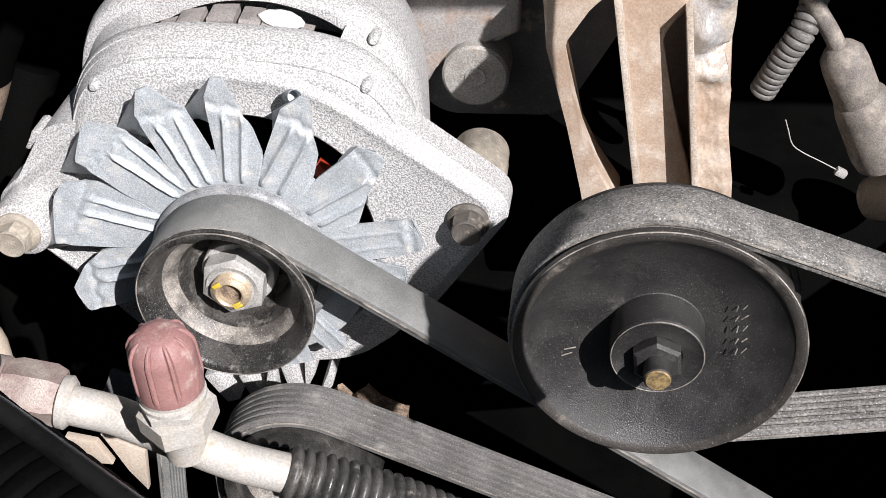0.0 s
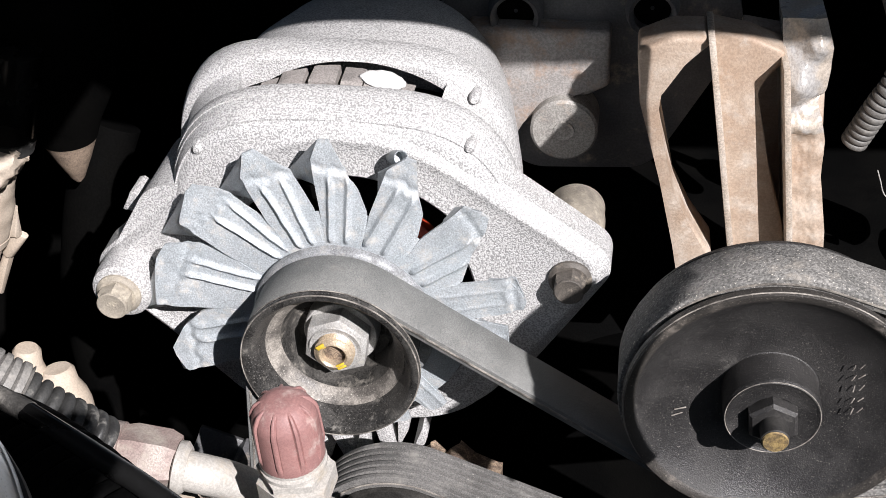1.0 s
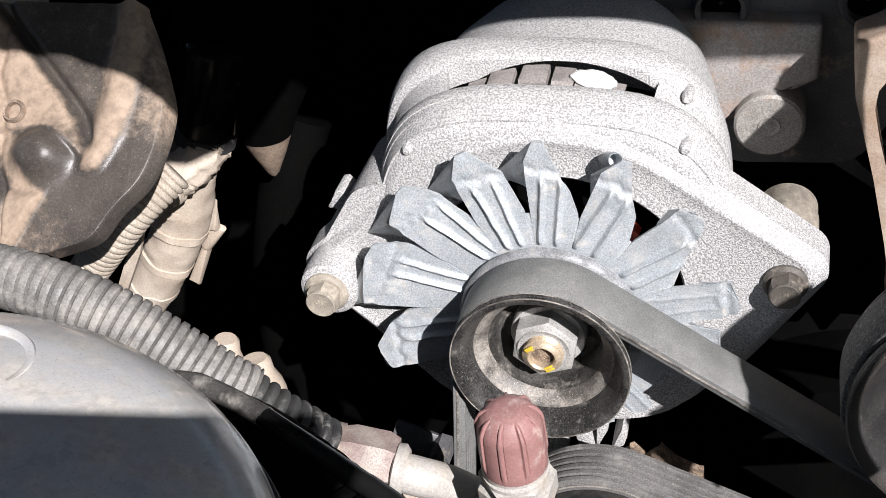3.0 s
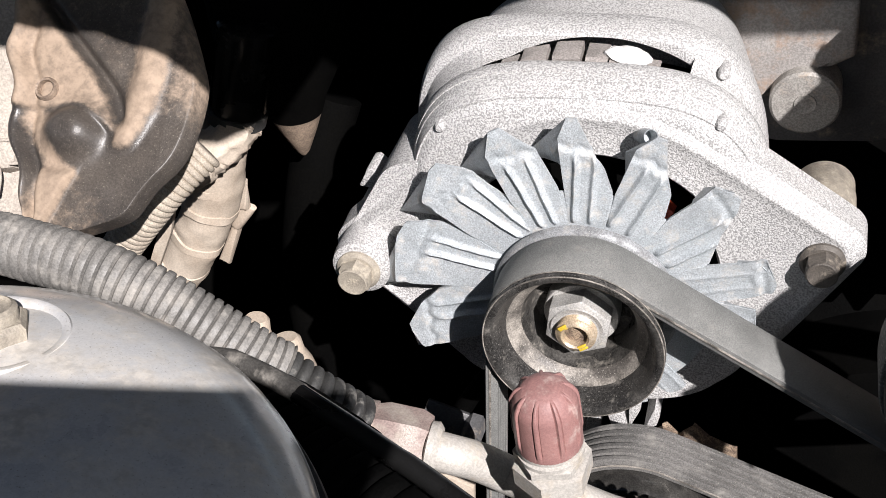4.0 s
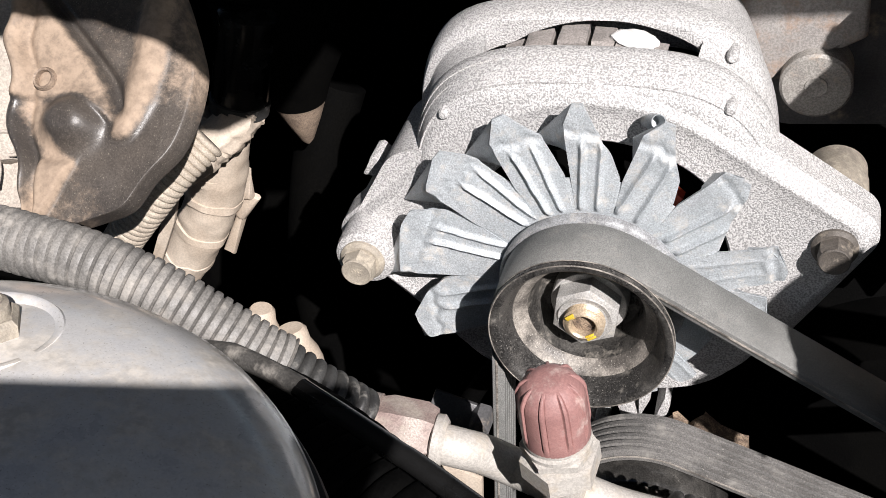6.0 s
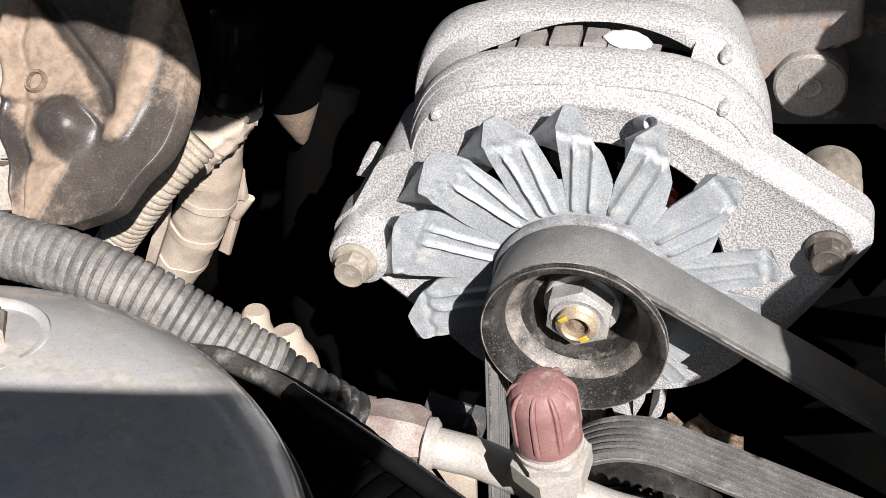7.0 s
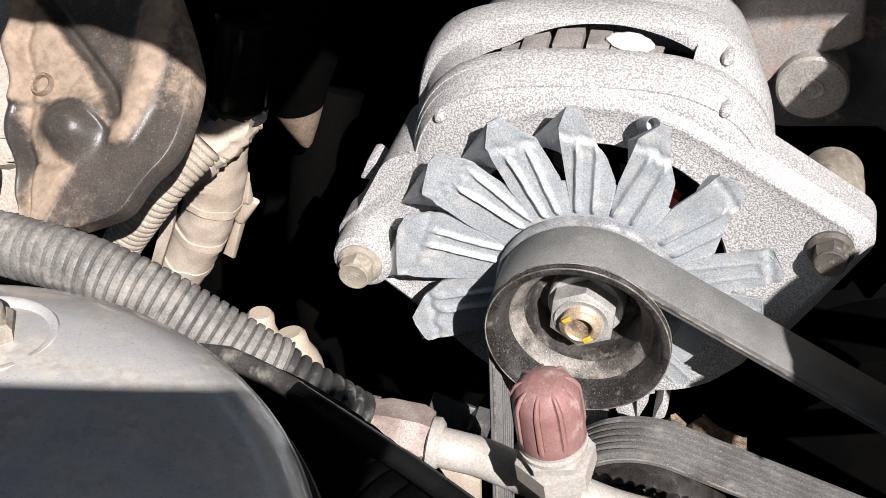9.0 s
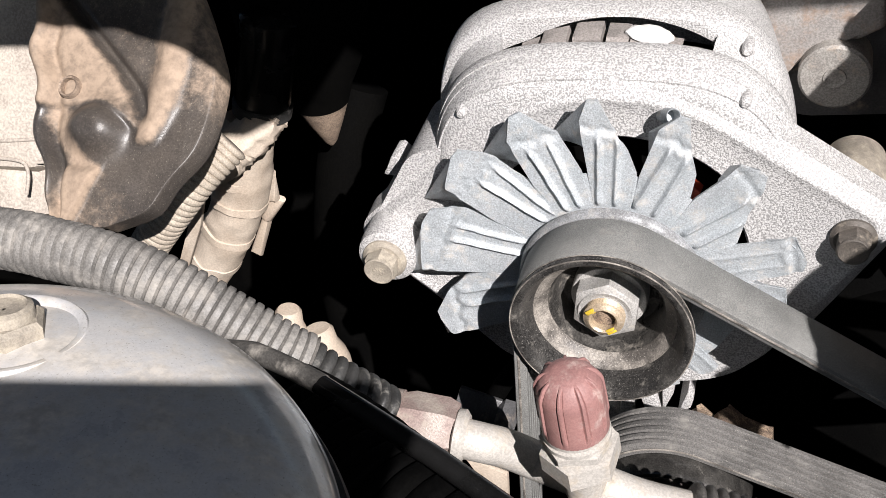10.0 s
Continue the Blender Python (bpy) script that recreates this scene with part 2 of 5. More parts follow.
def resample(path, step):
    out, left = [path[0]], step
    for a, b in zip(path, path[1:]):
        d = (b - a).length
        at = 0
        while d - at >= left:
            at += left
            out.append(a.lerp(b, at / d))
            left = step
        left -= d - at
    return out


def sweep(bm, path, radius, seg=20):
    """A tube along a path; radius is a number or a function of the index."""
    tan = [(path[min(i + 1, len(path) - 1)] - path[max(i - 1, 0)]).normalized() for i in range(len(path))]
    u = tan[0].orthogonal().normalized()
    rings = []
    for i, (p, t) in enumerate(zip(path, tan)):
        u = (u - t * u.dot(t)).normalized()
        v = t.cross(u)
        r = radius(i) if callable(radius) else radius
        rings.append([p + (u * math.cos(a) + v * math.sin(a)) * r for a in (2 * math.pi * k / seg for k in range(seg))])
    skin(bm, rings)
    return bm


def crumple(bm, size, depth):
    for v in bm.verts:
        v.co += noise.noise_vector(v.co * size) * depth
    return bm


def corrugated(bm, points, radius, pitch, depth, seg=28, shape=(0.0, 0.82, 1.0, 1.0, 1.0, 0.82)):
    path = resample(smooth_path(points, 16), pitch / 6)
    return sweep(bm, path, lambda i: radius - depth + depth * shape[i % 6], seg)


def prism(bm, outline, y0, y1, bevel=0.0, seg=2):
    """An outline in x and z, pulled along y, with rounded edges."""
    made = bmesh.new()
    skin(made, [[(x, y0, z) for x, z in outline], [(x, y1, z) for x, z in outline]])
    if bevel:
        bmesh.ops.bevel(made, geom=made.edges[:], offset=bevel, segments=seg, affect="EDGES", profile=0.6)
    return join(bm, made)


def join(bm, other, m=None):
    if m:
        bmesh.ops.transform(other, matrix=m, verts=other.verts)
    me = bpy.data.meshes.new("joined")
    other.to_mesh(me)
    other.free()
    bm.from_mesh(me)
    bpy.data.meshes.remove(me)
    return bm


def box(bm, size, m, bevel=0.0):
    made = bmesh.new()
    bmesh.ops.create_cube(made, size=1)
    bmesh.ops.scale(made, vec=size, verts=made.verts)
    if bevel:
        bmesh.ops.bevel(made, geom=made.edges[:], offset=bevel, segments=2, affect="EDGES", profile=0.6)
    return join(bm, made, m)


def hexagon(bm, centre, flats, h0, h1, axis=(0, 1, 0), turn=0.0, chamfer=0.0008, both=0.0):
    """A six-sided head or nut along an axis, its corners cut back at the first end."""
    axis = Vector(axis).normalized()
    u = axis.orthogonal().normalized()
    v = axis.cross(u)
    c, r = Vector(centre), flats / math.sqrt(3)
    rings = []
    for h, k in ((h0, 0.86), (h0 + chamfer, 1.0), (h1 - both, 1.0), (h1, 0.86 if both else 1.0)):
        rings.append([c + axis * h + (u * math.cos(a) + v * math.sin(a)) * r * k for a in (radians(60 * i + turn) for i in range(6))])
    skin(bm, rings)
    return bm


def arc(cx, cz, r, a0, a1, n):
    return [(cx + r * math.cos(radians(a0 + (a1 - a0) * i / n)), cz + r * math.sin(radians(a0 + (a1 - a0) * i / n))) for i in range(n + 1)]


def hull(circles, n=40):
    """The outline round several circles (x, z, radius)."""
    pts = sorted(p for x, z, r in circles for p in arc(x, z, r, 0, 360, n))
    def half(seq):
        out = []
        for p in seq:
            while len(out) > 1 and (out[-1][0] - out[-2][0]) * (p[1] - out[-2][1]) - (out[-1][1] - out[-2][1]) * (p[0] - out[-2][0]) <= 1e-12:
                out.pop()
            out.append(p)
        return out[:-1]
    return half(pts) + half(pts[::-1])


def ring_edge(r, y, w, x, z):
    """A thin rounded ring about an axis along y."""
    return lathe(bmesh.new(), [(r + w * math.cos(k), y + w * math.sin(k)) for k in (math.pi * i / 4 for i in range(9))], (x, 0, z), seg=140, caps=False)


def step(x):
    return 1 / (1 + math.exp(-max(-40, min(40, x))))


# ---- engine bay ----
def plain_box(name, size, at, mat, label, category, rot=(0, 0, 0), bevel=0.004, kind="structure"):
    ob = part(name, box(bmesh.new(), size, pose(*at, *rot), bevel), mat)
    return tagged(ob, label, category, kind=kind)


plain_box("ground", (400, 400, 0.1), (0, 0, -0.05), asphalt, "dark grey asphalt ground under the car", "ground", bevel=0)
plain_box("firewall", (1.5, 0.03, 0.9), (0, 0.98, 0.75), shade_black, "steel firewall behind the engine, coloured near black for shade", "firewall")
plain_box("inner_wing_left", (0.03, 1.2, 0.7), (-0.75, 0.40, 0.75), shade_black, "unseen side wall of the bay, coloured near black for shade", "inner wing")
# unseen wall, set close in to keep sky light off the belts
plain_box("inner_wing_right", (0.03, 0.74, 0.72), (0.32, 0.57, 0.71), shade_black, "unseen side wall of the bay, coloured near black for shade", "inner wing")
# unseen panel, brought near the pulleys to block low sky light
plain_box("radiator_panel", (1.44, 0.03, 0.63), (0, 0.17, 0.69), shade_black, "unseen near-black front panel that blocks sky light", "panel")
plain_box("undertray", (1.5, 1.2, 0.03), (0, 0.40, 0.36), shade_black, "undertray below the engine, coloured near black for shade", "tray")
# unseen hood, its edge offset along the sun to shade the rear parts
HOOD = Vector((0, 0.457, 1.097)) + SUN * 0.5 + Vector((-0.13, 0, 0))
hinge = Vector((HOOD.x, 1.0, 1.30))
run = HOOD - hinge
plain_box("hood", (1.6, run.length, 0.02), hinge + run / 2 + Vector((0, 0.007, 0.007)), body_paint, "unseen dark steel hood placed low to shade the engine bay", "hood", (math.degrees(math.atan2(-run.z, -run.y)), -4, 0), 0.004)
# unseen plate, its outline drawn to give the shadow edge on the cover
shade_plate_outline = [(-0.68, 0.115), (-0.107, 0.118), (-0.084, 0.109), (-0.066, 0.1025), (-0.040, 0.087), (-0.024, 0.086), (-0.012, 0.100), (0.0, 0.124), (0.0, 0.42), (-0.68, 0.42)]
bm = bmesh.new()
skin(bm, [[(x, y, 1.381) for x, y in shade_plate_outline], [(x, y, 1.393) for x, y in shade_plate_outline]])
tagged(part("cover_shade_plate", bm, shade_black), "unseen near-black plate under the hood, outlined for its shadow", "hood brace", kind="structure")
# unseen panel, tab and post, added to throw shade across the filter lid
plain_box("lid_shade_panel", (0.80, 0.30, 0.012), (-0.355, -0.2285, 1.345), shade_black, "unseen near-black panel added to shade the filter lid", "panel", (0, 0, 5.2), 0.003)
plain_box("lid_shade_tab", (0.075, 0.06, 0.010), (0.0275, -0.076, 1.345), shade_black, "unseen near-black tab added to extend the lid's shade", "panel", (0, 0, 5.2), 0.003)
plain_box("shade_panel_post", (0.06, 0.04, 1.30), (-0.70, -0.27, 0.66), shade_black, "unseen post added to hold up the shading panel", "post")

# deep shade is put into the block's near-black colour
engine_block = thing("engine_block", (0.02, 0.70, 0.50), "engine block deep in the bay, coloured near black for shade", "engine", kind="structure")
part("block", box(bmesh.new(), (0.40, 0.40, 0.52), pose(0.02, 0.76, 0.66), 0.02), shade_black, engine_block)
part("timing_cover", lathe(bmesh.new(), [(0.11, 0), (0.11, 0.05), (0.14, 0.07)], (0.02, 0.50, 0.76)), shade_black, engine_block)

# unseen plate and rod, added towards the sun to shade the core plug
prop = thing("plug_shade_plate", Vector((-0.047, 0.52, 1.01)) + SUN * 0.28, "unseen near-black plate and rod added to shade the core plug", "hood prop", kind="structure")
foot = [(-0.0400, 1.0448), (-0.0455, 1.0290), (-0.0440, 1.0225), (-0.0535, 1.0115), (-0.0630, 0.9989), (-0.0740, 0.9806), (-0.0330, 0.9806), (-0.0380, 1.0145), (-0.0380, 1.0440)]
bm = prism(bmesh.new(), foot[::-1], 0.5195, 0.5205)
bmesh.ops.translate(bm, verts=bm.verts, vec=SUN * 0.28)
part("foot", bm, shade_black, prop)
part("rod", sweep(bmesh.new(), [Vector((-0.0485, 0.52, 1.003)) + SUN * q for q in (0.28, 0.45, 0.615)], 0.003, 12), shade_black, prop)

# ---- alternator ----
AX, AZ = -0.1296, 0.997
alternator = thing("alternator", (AX, 0.42, AZ), "pale speckled cast aluminium alternator with a zinc fan and dark pulley", "alternator")


def shell(H, W, y, low=0.068, n=3.3, count=144, right=1.0, corner=0.0):
    """A rounded square about the shaft, half H high and half W wide, in the plane of y."""
    ring = []
    for i in range(count):
        a = 2 * math.pi * i / count
        c, sn = math.cos(a), math.sin(a)
        h = H if sn > 0 else H + (low - H) * min(1, -sn * 1.5)
        k = n + corner if c < 0 else n
        r = ((abs(c) / W) ** k + (abs(sn) / h) ** k) ** (-1 / k)
        ring.append((AX - 0.004 + r * c * (right if c > 0 else 1), y, AZ + r * sn))
    return ring


def stator(H, W, y):
    return shell(H, W, y, right=0.905, corner=0.8)


HOLE = 0.0585
bm = bmesh.new()
def opening(y, more=0.0):
    """The round fan opening, drawn in a little beside the lower ear."""
    return [(AX + (HOLE + more - dent) * math.cos(a), y, AZ + (HOLE + more - dent) * math.sin(a)) for a, dent in ((2 * math.pi * i / 144, inset(2.5 * i)) for i in range(144))]


def inset(a):
    a = (a + 180) % 360 - 180
    return 0.0062 * max(0.0, min(1.0, (34 - a) / 12, (a + 22) / 12))


skin(bm, [opening(0.426), opening(0.4035), opening(0.4012, 0.001), shell(0.0735, 0.0670, 0.4005, 0.07), shell(0.0775, 0.0700, 0.4014), shell(0.0793, 0.0712, 0.4028),
          shell(0.0802, 0.0717, 0.4026), shell(0.0812, 0.0722, 0.4040), shell(0.0824, 0.0727, 0.4062), shell(0.0839, 0.0733, 0.4088), shell(0.0840, 0.0736, 0.4086), shell(0.0846, 0.0740, 0.4100), shell(0.0854, 0.0744, 0.4128),
          shell(0.0859, 0.0746, 0.4127), shell(0.0865, 0.0749, 0.4142), shell(0.0869, 0.0751, 0.4185), shell(0.0862, 0.0744, 0.4202), shell(0.072, 0.068, 0.424)], cap_first=False, cap_last=False)
part("front_housing", bm, cast_aluminium, alternator)


def reach(outline, a):
    """How far a closed outline lies from the shaft in the direction a."""
    d, best = (math.cos(a), math.sin(a)), 0.0
    for (x0, z0), (x1, z1) in zip(outline, outline[1:] + outline[:1]):
        x0, z0, x1, z1 = x0 - AX, z0 - AZ, x1 - AX, z1 - AZ
        den = (x1 - x0) * d[1] - (z1 - z0) * d[0]
        if abs(den) > 1e-12:
            u = (x0 * -d[1] + z0 * d[0]) / den
            if 0 <= u <= 1:
                best = max(best, (x0 + u * (x1 - x0)) * d[0] + (z0 + u * (z1 - z0)) * d[1])
    return best


web = hull([(AX - 0.096, 0.9985, 0.0125), (AX, AZ, 0.0772), (AX + 0.0900, 1.0145, 0.0115)])
reaches = [max(min(reach(web, radians(i)), 0.2 if i < 205 or i > 335 else 0.066), HOLE + 0.004) for i in range(360)]


def web_ring(y, back, inner=None):
    return [(AX + q * math.cos(radians(i)), y, AZ + q * math.sin(radians(i))) for i, q in ((i, inner - inset(i) if inner else r - back) for i, r in enumerate(reaches))]


bm = bmesh.new()
skin(bm, [web_ring(0.414, 0, HOLE - 0.001), web_ring(0.3995, 0, HOLE - 0.001), web_ring(0.3985, 0, HOLE), web_ring(0.3992, 0.0090), web_ring(0.3984, 0.0046), web_ring(0.3980, 0.0034), web_ring(0.3980, 0.0028), web_ring(0.3986, 0.0016), web_ring(0.4000, 0.0), web_ring(0.4016, -0.0016), web_ring(0.4034, -0.0040), web_ring(0.418, -0.0044)], cap_first=False, cap_last=False)
part("mounting_web", bm, cast_aluminium, alternator)
bm = prism(bmesh.new(), hull([(AX - 0.096, 1.0010, 0.0115), (AX - 0.073, AZ + 0.029, 0.018)]), 0.402, 0.446, 0.003, 3)
part("ear_neck", bm, cast_aluminium, alternator)
# near-black disc: the shade behind the fan opening put into colour
part("opening_shade", lathe(bmesh.new(), [(0.02, 0.414), (0.046, 0.414), (0.048, 0.416), (0.066, 0.418)], (AX, 0, AZ), caps=False), shade_black, alternator)
bm = bmesh.new()
skin(bm, [[(AX + r * math.cos(radians(a)), y, AZ + r * math.sin(radians(a))) for r, y in ((0.032, 0.412), (0.034, 0.407), (0.038, 0.4055), (0.0415, 0.408), (0.0425, 0.412))] for a in range(40, 51)])
part("winding", bm, copper_red, alternator, "red lacquered copper winding")

# ribs of the foot under the shaft
for outline in ([(-0.166, 0.903), (-0.160, 0.906), (-0.149, 0.890), (-0.156, 0.887)], [(-0.149, 0.905), (-0.145, 0.908), (-0.136, 0.893), (-0.143, 0.890)], [(-0.134, 0.912), (-0.130, 0.912), (-0.131, 0.890), (-0.138, 0.891)],
                [(-0.128, 0.913), (-0.122, 0.917), (-0.1165, 0.897), (-0.124, 0.895)], [(-0.1165, 0.918), (-0.1105, 0.919), (-0.1115, 0.911), (-0.117, 0.898)], [(-0.105, 0.914), (-0.1025, 0.909), (-0.104, 0.903), (-0.1105, 0.898)]):
    part("foot_rib", prism(bmesh.new(), outline[::-1], 0.409, 0.436, 0.0012, 2), cast_aluminium, alternator)
# backing between the ribs, given the near-black shade colour
part("foot", prism(bmesh.new(), [(-0.163, 0.915), (-0.100, 0.922), (-0.103, 0.895), (-0.158, 0.884)][::-1], 0.430, 0.446, 0.002, 2), shade_black, alternator)

# lug behind the ear
bm = prism(bmesh.new(), [(-0.2375, 1.0140), (-0.2270, 1.0120), (-0.2255, 1.0185), (-0.2300, 1.0235), (-0.2328, 1.0230), (-0.2345, 1.0190)], 0.426, 0.440, 0.0008, 2)
part("lug", bm, cast_aluminium, alternator)

# bosses of the two mounting ears
bm = bmesh.new()
lathe(bm, [(0.0105, 0.3848), (0.0125, 0.3860), (0.0132, 0.3900), (0.0132, 0.448), (0.0120, 0.450)], (AX - 0.096, 0, 1.0000), seg=48)
part("mounting_ear", bm, cast_aluminium, alternator)
bm = bmesh.new()
lathe(bm, [(0.011, 0.404), (0.0125, 0.406), (0.0125, 0.424), (0.0128, 0.425), (0.0128, 0.444), (0.0124, 0.4445), (0.0124, 0.4535), (0.0115, 0.455)], (AX + 0.0893, 0, 1.0105), seg=48)
part("mounting_ear", bm, bolt_dusty, alternator, "dusty round boss of the mounting ear")


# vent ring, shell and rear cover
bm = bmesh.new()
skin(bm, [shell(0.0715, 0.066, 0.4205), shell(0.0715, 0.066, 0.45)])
# filled core whose near-black colour stands for shade inside the vent
part("vent_shade", bm, shade_black, alternator)
for a0, a1, top in ((121, 116.5, 0.0845), (114.5, 109.3, 0.0862), (107.6, 100.6, 0.0876), (98.6, 91.6, 0.0880), (90.3, 84.5, 0.0872), (84.0, 77.0, 0.0872), (74.6, 71.0, 0.0848), (67.8, 63, 0.0836)):
    turn = [radians(a0 + (a1 - a0) * i / 5) for i in range(6)]
    bm = bmesh.new()
    skin(bm, [[(AX - 0.004 + r * math.cos(t), y, AZ + r * math.sin(t)) for r, y in ((0.074, 0.4215), (top - 0.0012, 0.4212), (top, 0.4224), (top + 0.0004, 0.4330), (0.074, 0.4330))] for t in turn])
    part("vent_fin", crumple(bm, 220, 0.0006), fin_grey, alternator)
bm = bmesh.new()
bmesh.ops.create_uvsphere(bm, u_segments=28, v_segments=14, radius=1)
m = pose(AX - 0.004, 0.4265, AZ) @ Matrix.Rotation(radians(90 - 79.5), 4, "Y") @ pose(0, 0, 0.0872)
for v in bm.verts:
    v.co = m @ (Vector((v.co.x * 0.0092, v.co.y * 0.0062, v.co.z * 0.0022)) + noise.noise_vector(v.co * 2.2) * 0.0010)
part("sealant", bm, paper, alternator, "blob of white sealant in the vent")
for lo, hi in ((-2, 62), (118, 138), (156, 182)):
    ring = []
    for y, H, W in ((0.4185, 0.0826, 0.0740), (0.4210, 0.0834, 0.0746), (0.4300, 0.0848, 0.0752), (0.4350, 0.0872, 0.0762)):
        full = shell(H, W, y, count=360, right=0.925, corner=0.4)
        ring.append([full[i % 360] for i in range(lo, hi + 1)])
    bm = bmesh.new()
    slab(bm, [[Vector(p) for p in r] for r in ring], Vector((0, 0.0004, -0.003)))
    part("case_bridge", bm, cast_aluminium, alternator)
bm = bmesh.new()
def arched(y, lift):
    """The edge of the vent in the shell: a flat arch over the shaft, close to the core elsewhere."""
    ring = []
    for i, (x, _, z) in enumerate(shell(0.080, 0.070, y)):
        a = 2.5 * i
        k = max(0.0, 1 - ((a - 94) / 33) ** 2)
        r = math.hypot(x - AX, z - AZ)
        r += (max(0.0842 + 0.0050 * k, r) - r) * min(1, k * 4) + lift
        ring.append((AX + r * math.cos(radians(a)), y, AZ + r * math.sin(radians(a))))
    return ring


skin(bm, [arched(0.4440, 0.0), arched(0.4346, 0.0), arched(0.4338, 0.0006), stator(0.0896, 0.0752, 0.4338), stator(0.0904, 0.0766, 0.4346), stator(0.0914, 0.0776, 0.4378), stator(0.0923, 0.0782, 0.4420), stator(0.0925, 0.0782, 0.4480), stator(0.0910, 0.0772, 0.4515), stator(0.086, 0.072, 0.453)], cap_first=False)
part("stator_shell", bm, cast_aluminium, alternator)
bm = bmesh.new()
skin(bm, [shell(0.0885, 0.0755, 0.452, n=2.7, right=0.90), shell(0.0890, 0.0755, 0.490, n=2.5, right=0.87), shell(0.086, 0.071, 0.515, n=2.3, right=0.87), shell(0.072, 0.058, 0.530, 0.065, 2), shell(0.04, 0.04, 0.536, 0.04, 2)])
part("rear_cover", bm, cast_aluminium, alternator)

# case bolts
for x, z, y in ((-0.0592, 0.0650, 0.4030), (0.0490, 0.0712, 0.4045), (0.0476, 0.0775, 0.4315)):
    bm = bmesh.new()
    lathe(bm, [(0.0005, -0.0032), (0.0013, -0.0031), (0.0021, -0.0020), (0.0023, 0.0), (0.0023, 0.006)], (AX + x, y, AZ + z), seg=24)
    part("case_bolt", bm, cast_aluminium, alternator)

# fan
fan = part("fan", lathe(bmesh.new(), [(0.020, 0.3833), (0.036, 0.3833), (0.0505, 0.3835), (0.0512, 0.3838), (0.0512, 0.3842), (0.020, 0.3846)], (AX, 0, AZ), caps=False), zinc_steel, alternator, "zinc-plated pressed steel cooling fan")


SHAPE = {  # angle: root and end of the straight edge (across, out), tip across and out, cut corner across and out, middle of the cut edge, its root
    13.85: (0.0088, 0.0086, 0.0738, -0.0030, 0.0742, -0.0085, 0.0722, 0.0095, 0.0090),
    37.2: (0.0135, 0.0165, 0.0745, 0.0085, 0.0783, 0.0025, 0.0740, 0.0034, 0.0119),
    64.5: (0.0106, 0.0124, 0.0740, 0.0060, 0.0820, -0.0018, 0.0696, 0.0079, 0.0100),
    88.05: (0.0085, 0.0108, 0.0745, 0.0058, 0.0830, -0.0011, 0.0711, 0.0065, 0.0098),
    111.3: (0.0100, 0.0102, 0.0738, 0.0028, 0.0828, -0.0081, 0.0700, 0.0092, 0.0100),
    136.9: (0.0114, 0.0125, 0.0757, -0.0022, 0.0820, -0.0107, 0.0723, 0.0118, 0.0135),
    165.0: (0.0132, 0.0192, 0.0772, -0.0010, 0.0802, -0.0100, 0.0778, 0.0146, 0.0143),
    -165.5: (0.0130, 0.0153, 0.0775, 0.0050, 0.0800, -0.0060, 0.0715, 0.0120, 0.0135),
}

RIBS = {13.85: (0.0035, 0.0030, -0.0035, -0.0040), 37.2: (0.0028, 0.0023, -0.0042, -0.0055), 64.5: (0.0068, 0.0050, -0.0012, -0.0022), 88.05: (0.0050, 0.0038, -0.0014, -0.0034), 111.3: (0.0024, 0.0042, -0.0032, -0.0040), 136.9: (-0.0034, 0.0004, -0.0090, -0.0084), 165.0: (-0.0012, 0.0006, -0.0076, -0.0064), -165.5: (0.0010, 0.0015, -0.0060, -0.0050)}  # where the two ribs begin and end across each blade


